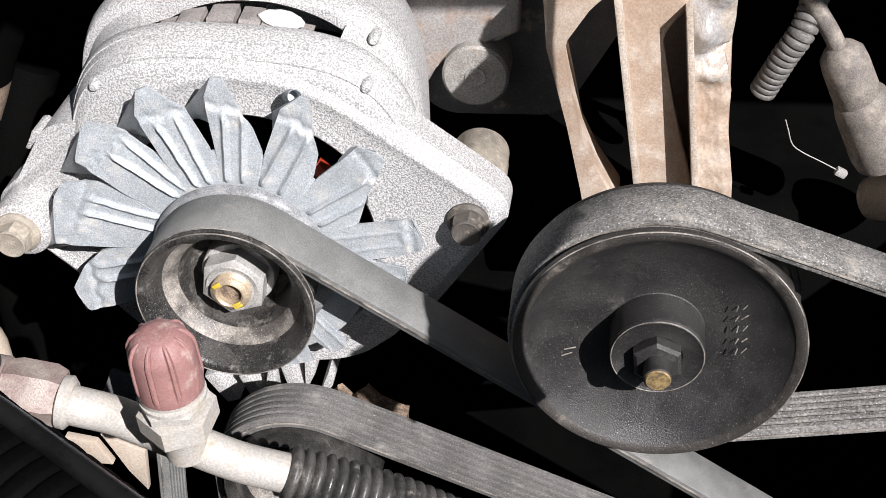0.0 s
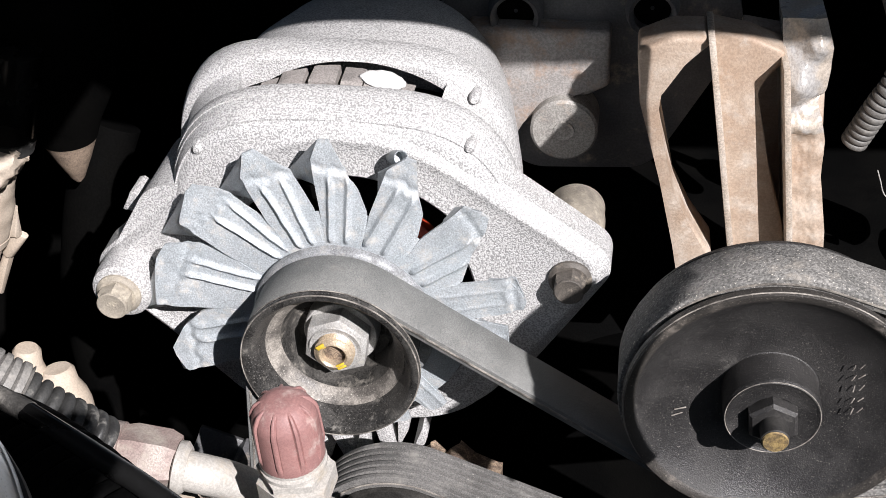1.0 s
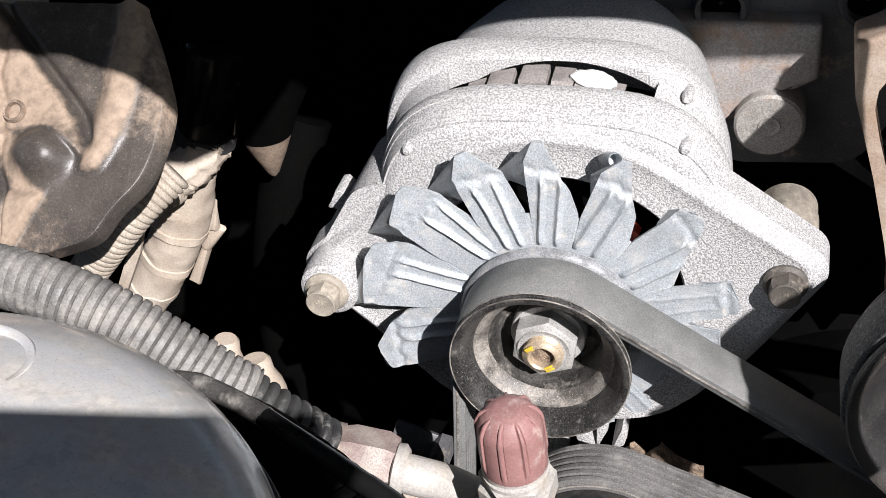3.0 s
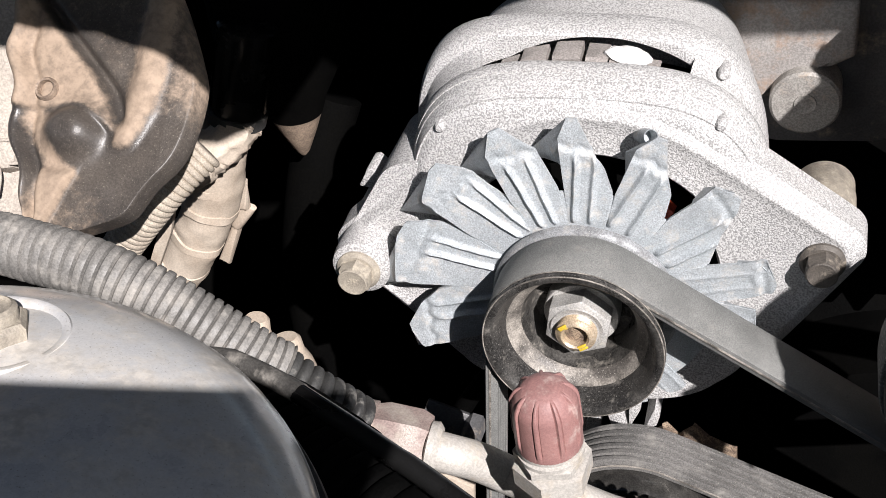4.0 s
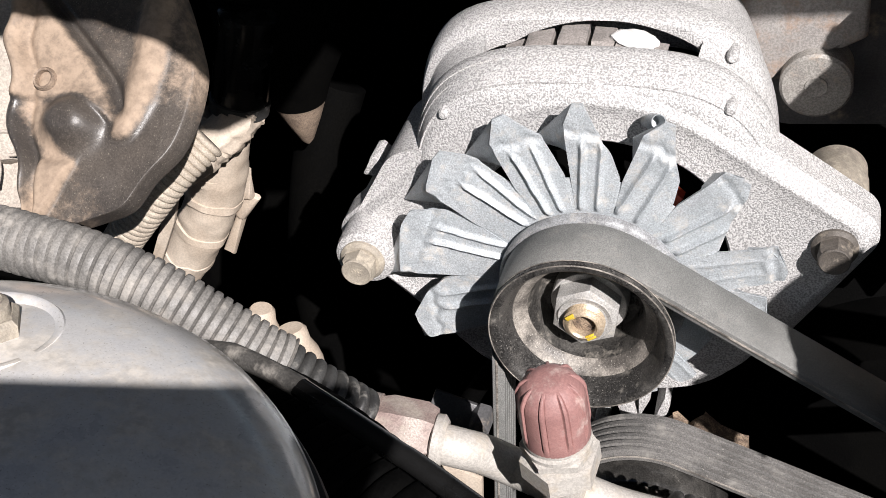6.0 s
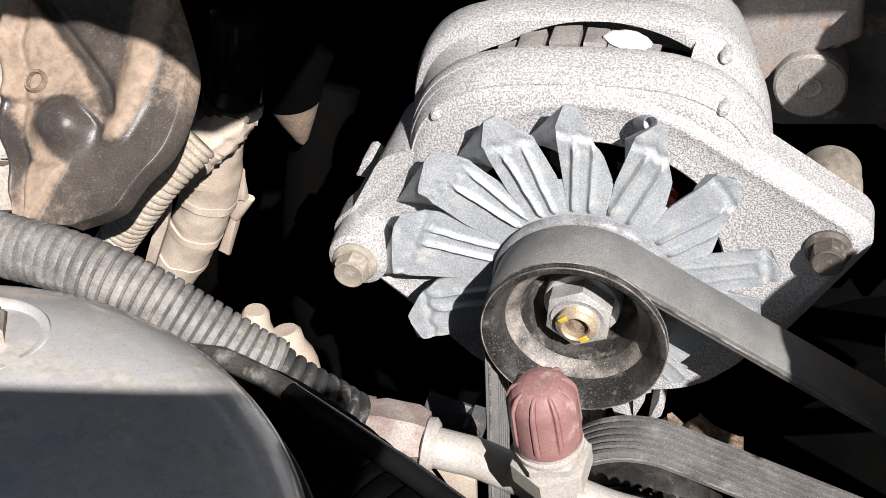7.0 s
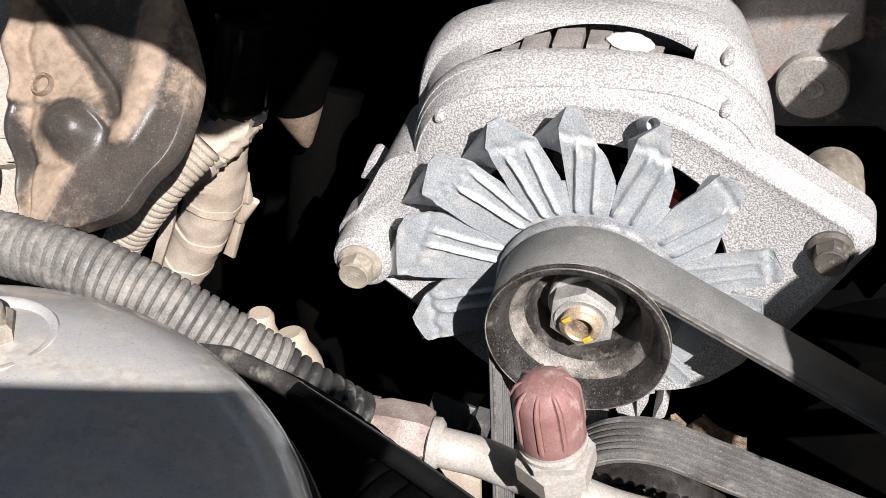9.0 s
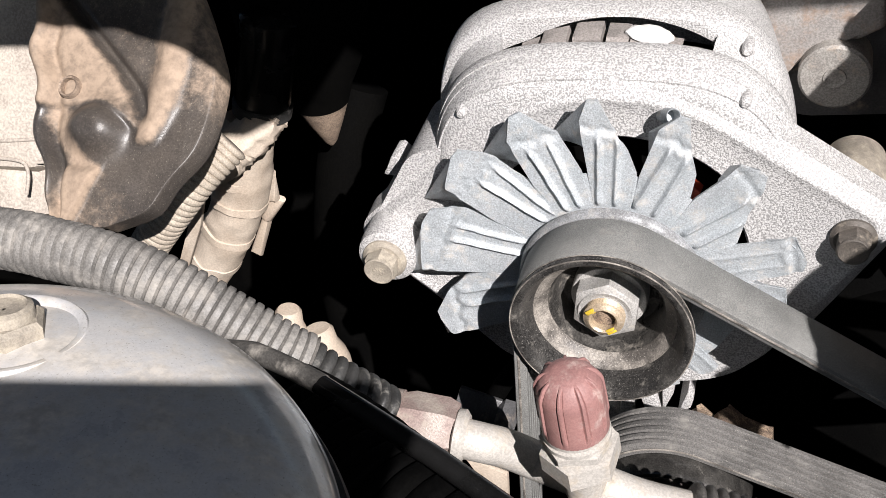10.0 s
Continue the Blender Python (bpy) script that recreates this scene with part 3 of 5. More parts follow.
def blade(a0, a1):
    """One pressed blade between two notches (degrees): two ribs, one corner cut away and the other folded back."""
    centre = (a0 + a1) / 2
    mid = radians(centre)
    key = min(SHAPE, key=lambda k: abs(k - centre))
    low = abs(key - centre) > 3
    ribs = RIBS[111.3 if low else key]
    root_w, edge_w, edge_v, tip_u, tip_v, cut_u, cut_v, mid_w, cut_w = SHAPE[111.3 if low else key]
    if low:
        root_w, edge_w, cut_w = (min(q, 0.05 * math.sin(radians(abs(a0 - a1) / 2))) for q in (root_w, edge_w, cut_w))
        tip_v, edge_v, cut_v = (0.0670, 0.0655, 0.0650) if centre > -50 else (0.0590, 0.0580, 0.0570)
        tip_u, cut_u, mid_w = 0.0, -0.75 * cut_w, 0.9 * cut_w
    rad, tang = Vector((math.cos(mid), 0, math.sin(mid))), Vector((-math.sin(mid), 0, math.cos(mid)))
    back = Vector((0, 1, 0))
    o = Vector((AX, 0.3832, AZ))
    n, m = 40, 64
    left_edge = ((0.030, 0.051, edge_v, tip_v), (0.030 * math.sin(0.2), root_w, edge_w, tip_u + 0.0020))
    right_edge = ((0.030, 0.051, 0.5 * (0.051 + cut_v), cut_v, tip_v), (-0.030 * math.sin(0.2), -cut_w, -mid_w, cut_u, tip_u - 0.0020))
    rows = []
    for k in range(n + 1):
        v = 0.0365 + (tip_v - 0.0365) * (k / n)
        ul, ur = float(np.interp(v, *left_edge)), float(np.interp(v, *right_edge))
        row = []
        for j in range(m + 1):
            u = ur + (ul - ur) * j / m
            grow = min(1, max(0, (v - 0.046) / 0.02))
            h = 0.0016 * grow * (u / 0.012)
            wob = noise.noise(Vector((v * 160, mid * 9, 4)))
            end = 0.0675 + 0.0016 * noise.noise(Vector((u * 300, mid * 5, 1))) + 0.12 * u
            fade = min(1, max(0, (end - v) / 0.0022)) * min(1, (v - 0.0360) / 0.003)
            for r0, r1, tall in (ribs[:2] + (0.0020,), ribs[2:] + (0.0018,)):
                at = r0 + (r1 - r0) * (v - 0.038) / 0.03
                h += tall * (0.15 if key == 13.85 else 1.0) * fade * math.exp(-((u - at - 0.0003 * wob) / 0.00100) ** 2)
            h += 0.0007 * math.exp(-((v - end) / 0.0013) ** 2) * math.exp(-((u - 0.5 * (ribs[1] + ribs[3])) / 0.0060) ** 2)
            h -= 0.0008 * math.exp(-((v - end - 0.0028) / 0.0014) ** 2)
            h += (0.0004 * noise.noise(Vector((v * 150, u * 150, mid * 7))) + 0.00012 * noise.noise(Vector((v * 700, u * 700, mid * 3)))) * grow
            row.append(o + rad * v + tang * u - back * h)
        rows.append(row)
    made = bmesh.new()
    slab(made, rows, back * 0.0012)
    size = 0.3 + 0.7 * step((centre - 78) / 3) if not low else 0.3
    far = o + rad * edge_v + tang * edge_w + Vector((-0.0155, 0.0148, -0.0170)) * size
    at = [max(range(n + 1), key=lambda k: -abs(0.0365 + (tip_v - 0.0365) * k / n - v)) for v in (tip_v, 0.5 * (tip_v + edge_v), edge_v, edge_v - 0.004, edge_v - 0.009, edge_v - 0.012)]
    fold = []
    for k, lie in zip(at, (1.0, 1.0, 1.0, 0.8, 0.4, 0.05)):
        p = rows[k][m] + back * 0.0004
        q = far.lerp(rows[at[-1]][m] + back * 0.002, 1 - lie)
        fold.append([p.lerp(q, f) for f in (0, 0.1, 0.3, 0.6, 0.8, 1)])
    slab(made, fold, back * 0.0008)
    if 50 < centre < 70:  # the end rolled over into a small open curl
        r = 0.0029
        at_end = o + rad * (tip_v - 0.0036) + tang * (0.55 * edge_w + 0.45 * tip_u) + back * (r + 0.0006)
        lathe(made, [(0.80 * r, -0.014), (0.84 * r, 0.0006), (0.94 * r, 0.0008), (r, 0.0002), (1.05 * r, -0.007)], at_end, rad * 0.60 - back * 0.78 - tang * 0.15, 24)
    return made


NOTCH = (180, 150, 123.8, 98.8, 77.3, 51.7, 22.7, 5, -20, -45, -58, -92, -122, -151, -180)
for a0, a1 in zip(NOTCH, NOTCH[1:]):
    if a0 == -20:
        continue
    part("blade", blade(a0, a1), zinc_steel, fan, smooth=50)

# pulley, nut and shaft
pulley = part("pulley", lathe(bmesh.new(), [(0.0278, 0.3608), (0.0290, 0.3580), (0.0302, 0.3555), (0.0313, 0.3530), (0.0322, 0.3516), (0.0334, 0.3511), (0.0348, 0.3512), (0.0353, 0.3520), (0.0353, 0.3532), (0.0344, 0.3536), (0.0344, 0.3540), (0.0352, 0.3544), (0.0348, 0.3552), (0.0338, 0.3554),
              (0.0320, 0.3555), (0.0320, 0.3770)], (AX, 0, AZ), caps=False), lip_steel, alternator, "dark steel pulley with a dished face")
part("rear_flange", lathe(bmesh.new(), [(0.0318, 0.3766), (0.0358, 0.3772), (0.0372, 0.3786), (0.0374, 0.3806), (0.0362, 0.3822), (0.034, 0.3828), (0.020, 0.3838)], (AX, 0, AZ), caps=False), flange_steel, pulley, "dull grey steel flange behind the belt")
# pale rings for the lip's worn edges and the highlight along them
for r, y, w in ((0.0350, 0.3513, 0.00030), (0.0352, 0.3544, 0.00020)):
    part("worn_edge", ring_edge(r, y, w, AX, AZ), dish_steel, pulley, "bright edge, part wear, part painted highlight")
part("dish_floor", lathe(bmesh.new(), [(0.008, 0.3800), (0.0178, 0.3800), (0.0196, 0.3790), (0.0205, 0.3765), (0.0218, 0.3700), (0.0230, 0.3662)], (AX, 0, AZ), caps=False), floor_steel, pulley, "dark glossy floor of the dish")
part("dish", lathe(bmesh.new(), [(0.0230, 0.3663), (0.0238, 0.3645), (0.0262, 0.3628), (0.0272, 0.3618), (0.0279, 0.3607)], (AX, 0, AZ), caps=False), dish_steel, pulley, "dusty stepped inner dish of the pulley")
bm = bmesh.new()
lathe(bm, [(0.0085, 0.3722), (0.0146, 0.3722), (0.0150, 0.3728), (0.0150, 0.3801)], (AX, 0, AZ), seg=64)
part("washer", bm, nut_steel, alternator)
bm = hexagon(bmesh.new(), (AX, 0, AZ), 0.0238, 0.3628, 0.3724, turn=24, chamfer=0.0013)
part("nut", bm, nut_steel, alternator, "worn hexagonal steel pulley nut")
bm = lathe(bmesh.new(), [(0.0087, 0.3628), (0.0104, 0.3624), (0.0108, 0.3629), (0.0108, 0.3640)], (AX, 0, AZ), seg=56, caps=False)
part("nut_face", bm, nut_steel, alternator)
prof = [(0.0044, 0.3640), (0.0047, 0.3588), (0.0055, 0.3580), (0.0064, 0.3584), (0.0070, 0.3592)]
for k in range(4):
    prof += [(0.0080, 0.3597 + 0.0010 * k), (0.0074, 0.3602 + 0.0010 * k)]
bm = lathe(bmesh.new(), prof + [(0.0080, 0.3640)], (AX, 0, AZ), seg=48, caps=False)
shaft = part("shaft", bm, shaft_steel, alternator, "threaded tan steel shaft end")
part("shaft_socket", lathe(bmesh.new(), [(0.0048, 0.3612), (0.001, 0.3640)], (AX, 0, AZ), seg=6), rust, shaft)
for dx, dz, w in ((-0.0046, 0.0040, 0.0036), (0.0028, -0.0048, 0.0040)):
    bm = crumple(box(bmesh.new(), (w, 0.0006, 0.0021), pose(AX + dx, 0.3583, AZ + dz, 0, -35, 0), 0.0003), 400, 0.0004)
    part("paint_mark", bm, yellow_paint, shaft, "yellow paint mark")


# ---- bolts of the mounting ears ----
def flange_bolt(at, length, flats, mat, label, mark=""):
    x, y, z = at
    ob = thing("bolt", at, label, "bolt")
    part("head", hexagon(bmesh.new(), (x, 0, z), flats, y - 0.009, y - 0.0015, turn=22, chamfer=0.0014), mat, ob)
    part("head_face", lathe(bmesh.new(), [(flats * 0.40, y - 0.0093), (flats * 0.46, y - 0.0095), (flats * 0.50, y - 0.0092), (flats * 0.50, y - 0.0075)], (x, 0, z), seg=36), mat, ob)
    part("flange", lathe(bmesh.new(), [(flats * 0.62, y - 0.0025), (flats * 0.74, y - 0.0012), (flats * 0.74, y)], (x, 0, z), seg=36), mat, ob)
    if mark:
        curve = bpy.data.curves.new("mark", "FONT")
        curve.body, curve.size, curve.extrude, curve.align_x, curve.align_y = mark, 0.0052, 0.00012, "CENTER", "CENTER"
        text = new("mark", curve)
        made = bmesh.new()
        made.from_mesh(text.to_mesh())
        bpy.data.objects.remove(text)
        bmesh.ops.transform(made, matrix=pose(x, y - 0.0094, z, 90, 0, 0), verts=made.verts)
        part("grade_mark", made, mat, ob)
    part("shank", lathe(bmesh.new(), [(0.0045, y), (0.0045, y + length)], (x, 0, z), seg=20), mat, ob)
    return ob


flange_bolt((AX - 0.0965, 0.3848, 1.0000), 0.05, 0.0128, bolt_dusty, "dusty flanged steel bolt in the alternator ear", "98")
flange_bolt((AX + 0.0895, 0.3985, 1.0125), 0.05, 0.0118, bolt_shaded, "dusty hexagon bolt in the lower alternator ear, darkened for shade")


# ---- belts ----
def strip(centre, sections):
    """A band along a line of (x, z); its section is given as (distance along y, height off the line)."""
    path = [Vector((x, 0, z)) for x, z in centre]
    rings = []
    for i, p in enumerate(path):
        t = (path[min(i + 1, len(path) - 1)] - path[max(i - 1, 0)]).normalized()
        n = Vector((-t.z, 0, t.x))
        rings.append([p + n * h + Vector((0, y, 0)) for y, h in sections])
    bm = bmesh.new()
    skin(bm, rings)
    return bm


def ribbed_band(name, centre, y0, y1, thick, mat, label, ribs=6):
    """A belt: a smooth backing, with ribs along its other side."""
    x, z = centre[len(centre) // 2]
    ob = thing(name, (x, (y0 + y1) / 2, z), label, "belt")
    top, low = thick / 2, -(thick / 2 - 0.002)
    part("backing", strip(centre, [(y0, low), (y0, top - 0.0005), (y0 + 0.0006, top), (y1 - 0.0006, top), (y1, top - 0.0005), (y1, low)]), mat, ob)
    part("frayed_edge", strip(centre, [(y0 - 0.0003, low - 0.0002), (y0 - 0.0004, low + 0.0003), (y0 - 0.0003, low + 0.0007), (y0 + 0.0003, low + 0.0004)]), dish_steel, ob, "pale frayed edge of the belt")
    w = (y1 - y0) / ribs
    for k in range(ribs):
        a = y0 + w * k
        part("rib", strip(centre, [(a + 0.09 * w, low + 0.0002), (a + 0.17 * w, low - 0.0022), (a + 0.25 * w, low - 0.0027), (a + 0.75 * w, low - 0.0027), (a + 0.83 * w, low - 0.0022), (a + 0.91 * w, low + 0.0002)]), mat, ob)
    return ob


# alternator belt: up the outer side, over the pulley and down to the crank
R = 0.0335
a_t = 57
line = [(AX - 0.049, 0.74), (AX - 0.043, 0.86)] + arc(AX, AZ, R, 186, a_t, 40)
tx, tz = line[-1]
line += [(tx + d * math.sin(radians(a_t)), tz - d * math.cos(radians(a_t))) for d in (0.03, 0.08, 0.14, 0.20, 0.27, 0.40)]
ribbed_band("drive_belt", line, 0.3548, 0.3768, 0.0045, belt_rubber, "dark grey rubber drive belt over the alternator pulley")

# ---- large pulley ----
PX, PZ, PR = 0.0353, 1.0045, 0.0527
pump = thing("water_pump_pulley", (PX, 0.37, PZ), "large matt black steel pulley with a hub and nut", "pulley")
part("disc", lathe(bmesh.new(), [(0.010, 0.3500), (0.016, 0.3500), (0.030, 0.3485), (0.042, 0.3438), (0.0475, 0.3398), (0.0490, 0.3384), (0.0500, 0.3400), (0.0508, 0.3432), (0.0508, 0.3645), (0.0525, 0.3654), (0.0532, 0.3668), (0.0525, 0.3690), (0.045, 0.370), (0.010, 0.370)], (PX, 0, PZ), seg=160, caps=False), pulley_black, pump)
part("hub", lathe(bmesh.new(), [(0.009, 0.3352), (0.0150, 0.3350), (0.0162, 0.3342), (0.0170, 0.3350), (0.0172, 0.3365), (0.0172, 0.3495), (0.0182, 0.3505)], (PX, 0, PZ), seg=96, caps=False), pulley_black, pump)
part("hub_recess", lathe(bmesh.new(), [(0.0152, 0.3350), (0.0148, 0.3372), (0.006, 0.3374)], (PX, 0, PZ), seg=64, caps=False), pulley_black, pump)
part("nut", hexagon(bmesh.new(), (PX, 0, PZ), 0.0168, 0.3300, 0.3375, turn=8, chamfer=0.0012), pulley_black, pump)
stud = part("stud", lathe(bmesh.new(), [(0.0004, 0.3222), (0.0040, 0.3222), (0.0050, 0.3229), (0.0050, 0.3330)], (PX, 0, PZ), seg=40), black_steel, pump)
part("stud_end", lathe(bmesh.new(), [(0.0004, 0.3219), (0.0042, 0.3219), (0.0046, 0.3225)], (PX, 0, PZ), seg=32), brass_worn, stud, "worn brassy stud end")

part("rim", lathe(bmesh.new(), [(0.0486, 0.3387), (0.0505, 0.3373), (0.0522, 0.3373), (0.0530, 0.3386), (0.0531, 0.3408), (0.0515, 0.3424), (0.0506, 0.3430)], (PX, 0, PZ), seg=160, caps=False), rim_black, pump, "worn black rim")

for r, y, w in ((0.0166, 0.3344, 0.00020), (0.0527, 0.3383, 0.0003)):
    part("worn_edge", ring_edge(r, y, w, PX, PZ), dish_steel, pump, "worn bright edge")

# illegible casting marks on the face
for x, z, ry, w in ((0.0632, 1.0215, 20, 0.0026), (0.0637, 1.0170, 35, 0.0030), (0.0645, 1.0120, 15, 0.0030), (0.0650, 1.0065, 30, 0.0026), (0.0655, 1.0015, 22, 0.0030)):
    for k, q in ((-0.0013, 0), (0.0013, 0.0008)):
        part("casting_mark", box(bmesh.new(), (0.0004, 0.0004, w), pose(x + k, 0.3448 - 0.10 * (x - 0.0632), z + q, 0, ry + k * 9000, 0), 0.0001), dish_steel, pump)
for x, z, ry in ((0.0040, 0.9955, 70), (0.0030, 0.9925, 62)):
    part("casting_mark", box(bmesh.new(), (0.0004, 0.0004, 0.0045), pose(x, 0.3458, z, 0, ry, 0), 0.0001), dish_steel, pump)


def shade_ring_edge(a):
    """Inner and outer radius of the added shade ring at an angle about the pulley."""
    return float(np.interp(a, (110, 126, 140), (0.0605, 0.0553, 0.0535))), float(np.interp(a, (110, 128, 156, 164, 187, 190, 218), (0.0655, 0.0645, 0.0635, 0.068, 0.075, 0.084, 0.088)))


# unseen ring added towards the sun; its shadow falls on belt and lower ear
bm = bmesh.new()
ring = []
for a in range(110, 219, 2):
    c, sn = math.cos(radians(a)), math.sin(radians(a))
    q, r = shade_ring_edge(a)
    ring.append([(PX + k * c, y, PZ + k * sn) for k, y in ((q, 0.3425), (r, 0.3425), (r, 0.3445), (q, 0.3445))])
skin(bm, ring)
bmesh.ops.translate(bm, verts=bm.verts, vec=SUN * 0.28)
shade_ring = thing("belt_shade_ring", (0.107, 0.168, 1.17), "unseen near-black ring added to shade belt and lower ear", "fan shroud", kind="structure")
part("edge", bm, shade_black, shade_ring)
part("stay", sweep(bmesh.new(), [Vector((-0.035, 0.3435, 1.0)) + SUN * q for q in (0.28, 0.40, 0.52)], 0.006, 12), shade_black, shade_ring)

# its belt: from the right over the pulley and back
r2 = PR - 0.0002
tx, tz = arc(PX, PZ, r2, 72, 72, 1)[0]
bx, bz = arc(PX, PZ, r2, 283, 283, 1)[0]
line = [(bx + d * math.cos(radians(13)), bz + d * math.sin(radians(13))) for d in (0.5, 0.35, 0.2, 0.1, 0.03)] + arc(PX, PZ, r2, 283, 72, 70)
line += [(tx + d * math.cos(radians(-18)), tz + d * math.sin(radians(-18))) for d in (0.03, 0.08, 0.16, 0.3, 0.5)]
line = line[::-1]
ribbed_band("drive_belt", line[::-1], 0.3436, 0.3642, 0.0045, belt_worn, "worn dusty rubber belt round the large black pulley")


# ---- idler with the ribbed belt ----
IX, IZ, IR = -0.1076, 0.8955, 0.0335
idler = thing("idler_pulley", (IX, 0.37, IZ), "dark steel idler pulley with a shiny rolled lip", "pulley")
part("rim", lathe(bmesh.new(), [(0.0258, 0.3565), (0.0264, 0.3525), (0.0278, 0.3485), (0.0295, 0.3468), (0.0312, 0.3470), (0.0326, 0.3488), (0.0336, 0.3530), (0.0338, 0.380), (0.030, 0.381)], (IX, 0, IZ), seg=120, caps=False), idler_gloss, idler, "glossy rolled steel lip")
part("face", lathe(bmesh.new(), [(0.012, 0.364), (0.020, 0.364), (0.0245, 0.361), (0.0259, 0.3564)], (IX, 0, IZ), seg=96, caps=False), dish_steel, idler, "dusty dished face")
part("bearing", lathe(bmesh.new(), [(0.004, 0.356), (0.011, 0.356), (0.0125, 0.3575), (0.0125, 0.366)], (IX, 0, IZ), seg=60), dish_steel, idler)
part("bolt_head", hexagon(bmesh.new(), (IX, 0, IZ), 0.013, 0.349, 0.357), bolt_dusty, idler)
part("arm", box(bmesh.new(), (0.03, 0.012, 0.14), pose(IX - 0.01, 0.39, IZ - 0.06), 0.004), shade_black, idler)
r3 = IR + 0.0025
a3 = 67.5
line = [(IX - r3 + 0.004, 0.74)] + [(IX - r3, 0.82), (IX - r3, 0.87)] + arc(IX, IZ, r3, 180, a3, 40)
tx, tz = line[-1]
line += [(tx + d * math.sin(radians(a3)), tz - d * math.cos(radians(a3))) for d in (0.02, 0.05, 0.09, 0.14, 0.20, 0.28, 0.36)]
ribbed_band("ribbed_belt", line[::-1], 0.3560, 0.3785, 0.0050, rib_rubber, "grey ribbed rubber belt running over the idler")

# ---- cast bracket behind the large pulley ----
bracket = thing("pump_bracket", (0.03, 0.51, 0.94), "tan dusty cast metal bracket with tall ribs", "bracket")
bm = prism(bmesh.new(), [(-0.0185, 1.070), (-0.004, 1.077), (0.0105, 1.0775), (0.0125, 1.074), (0.002, 1.0640), (-0.0092, 1.0500), (-0.0098, 1.040), (0.0025, 1.000), (0.0110, 0.983), (0.0235, 0.966), (0.0260, 0.930), (0.0100, 0.930), (0.0072, 0.970), (-0.0040, 1.005), (-0.0158, 1.0455)][::-1], 0.488, 0.512, 0.0025, 3)
part("side_leg", bm, cast_brown, bracket)
bm = prism(bmesh.new(), [(0.0110, 1.0775), (0.030, 1.074), (0.0450, 1.068), (0.0445, 1.062), (0.0345, 1.0525), (0.0335, 1.047), (0.0450, 1.010), (0.0572, 0.9728), (0.0600, 0.930), (0.0370, 0.930), (0.0307, 0.9705)][::-1], 0.497, 0.515, 0.002, 3)
part("centre_panel", bm, cast_brown, bracket)


def rib_wall(x0, z0, x1, z1, width, y0, y1):
    """A thin upright rib between two places, standing out of the casting."""
    return prism(bmesh.new(), [(x0 - width / 2, z0), (x0 + width / 2, z0), (x1 + width / 2, z1), (x1 - width / 2, z1)], y0, y1, 0.0009)


part("rib", rib_wall(0.0122, 1.0780, 0.0390, 0.930, 0.0030, 0.484, 0.515), cast_edge, bracket)
part("rib", rib_wall(0.0446, 1.0660, 0.0645, 0.930, 0.0030, 0.484, 0.530), cast_edge, bracket)
part("back_wall", prism(bmesh.new(), [(0.028, 1.070), (0.066, 1.064), (0.080, 0.930), (0.036, 0.930)][::-1], 0.522, 0.532, 0.002), cast_brown, bracket)
def casting_edge(z):
    return float(np.interp(z, (0.93, 0.968, 0.999, 1.018, 1.028, 1.0365, 1.045, 1.055, 1.066, 1.079), (0.0815, 0.0775, 0.0712, 0.0702, 0.0675, 0.0645, 0.0668, 0.0672, 0.0665, 0.062)))


def bulge(x, z):
    """How far the lumpy side of the casting stands out."""
    h = 0.0105 * math.exp(-((x - 0.0540) / 0.0080) ** 2 - ((z - 1.0495) / 0.0115) ** 2)
    h += 0.0070 * math.exp(-((x - 0.0595) / 0.0065) ** 2 - ((z - 1.0680) / 0.0065) ** 2)
    h += 0.0045 * math.exp(-((x - 0.0570 + 0.5 * (z - 1.028)) / 0.0095) ** 2 - ((z - 1.0270) / 0.0052) ** 2)
    h -= 0.0050 * math.exp(-((z - 1.0365 - 0.25 * (x - 0.055)) / 0.0024) ** 2) * step((x - 0.0560) / 0.002)
    h += 0.0042 * math.exp(-((x - 0.0505 - 0.12 * (1.03 - z)) / 0.0022) ** 2) * step((1.026 - z) / 0.003)
    h -= 0.30 * max(0.0, x - casting_edge(z) + 0.0045)
    return h + 0.0011 * noise.noise(Vector((x * 130, 5, z * 130))) + 0.0005 * noise.noise(Vector((x * 420, 5, z * 420)))


def casting_sheet(z0, z1, n):
    made = bmesh.new()
    rows = []
    for j in range(n + 1):
        z = z0 + (z1 - z0) * j / n
        left = 0.0430 + 0.145 * (1.079 - z)
        rows.append([Vector((x, 0.5085 - bulge(x, z), z)) for x in (left + (casting_edge(z) - left) * i / 44 for i in range(45))])
    return slab(made, rows, Vector((0, 0.02, 0)))


side = part("side_casting", casting_sheet(0.93, 1.0230, 70), cast_brown, bracket, smooth=60)
part("swelling", casting_sheet(1.0230, 1.0790, 60), cast_wet, side, "pale shiny lumpy top of the casting", smooth=60)

# ---- core plug and cylinder head behind ----
plug = thing("core_plug", (-0.0497, 0.53, 1.0105), "round grey metal core plug with a small centre dimple", "plug")
part("cap", lathe(bmesh.new(), [(0.0046, 0.5203), (0.0150, 0.5200), (0.0163, 0.5212), (0.0165, 0.545)], (-0.0500, 0, 1.0105), seg=64), plug_grey, plug)
part("dimple", lathe(bmesh.new(), [(0.0005, 0.5212), (0.0028, 0.5210), (0.0036, 0.5200), (0.0050, 0.5197), (0.0052, 0.5206)], (-0.0500, 0, 1.0105), seg=32), plug_grey, plug)
head = thing("cylinder_head", (-0.03, 0.60, 1.02), "grey cast cylinder head in the shade behind the alternator", "engine part", kind="structure")
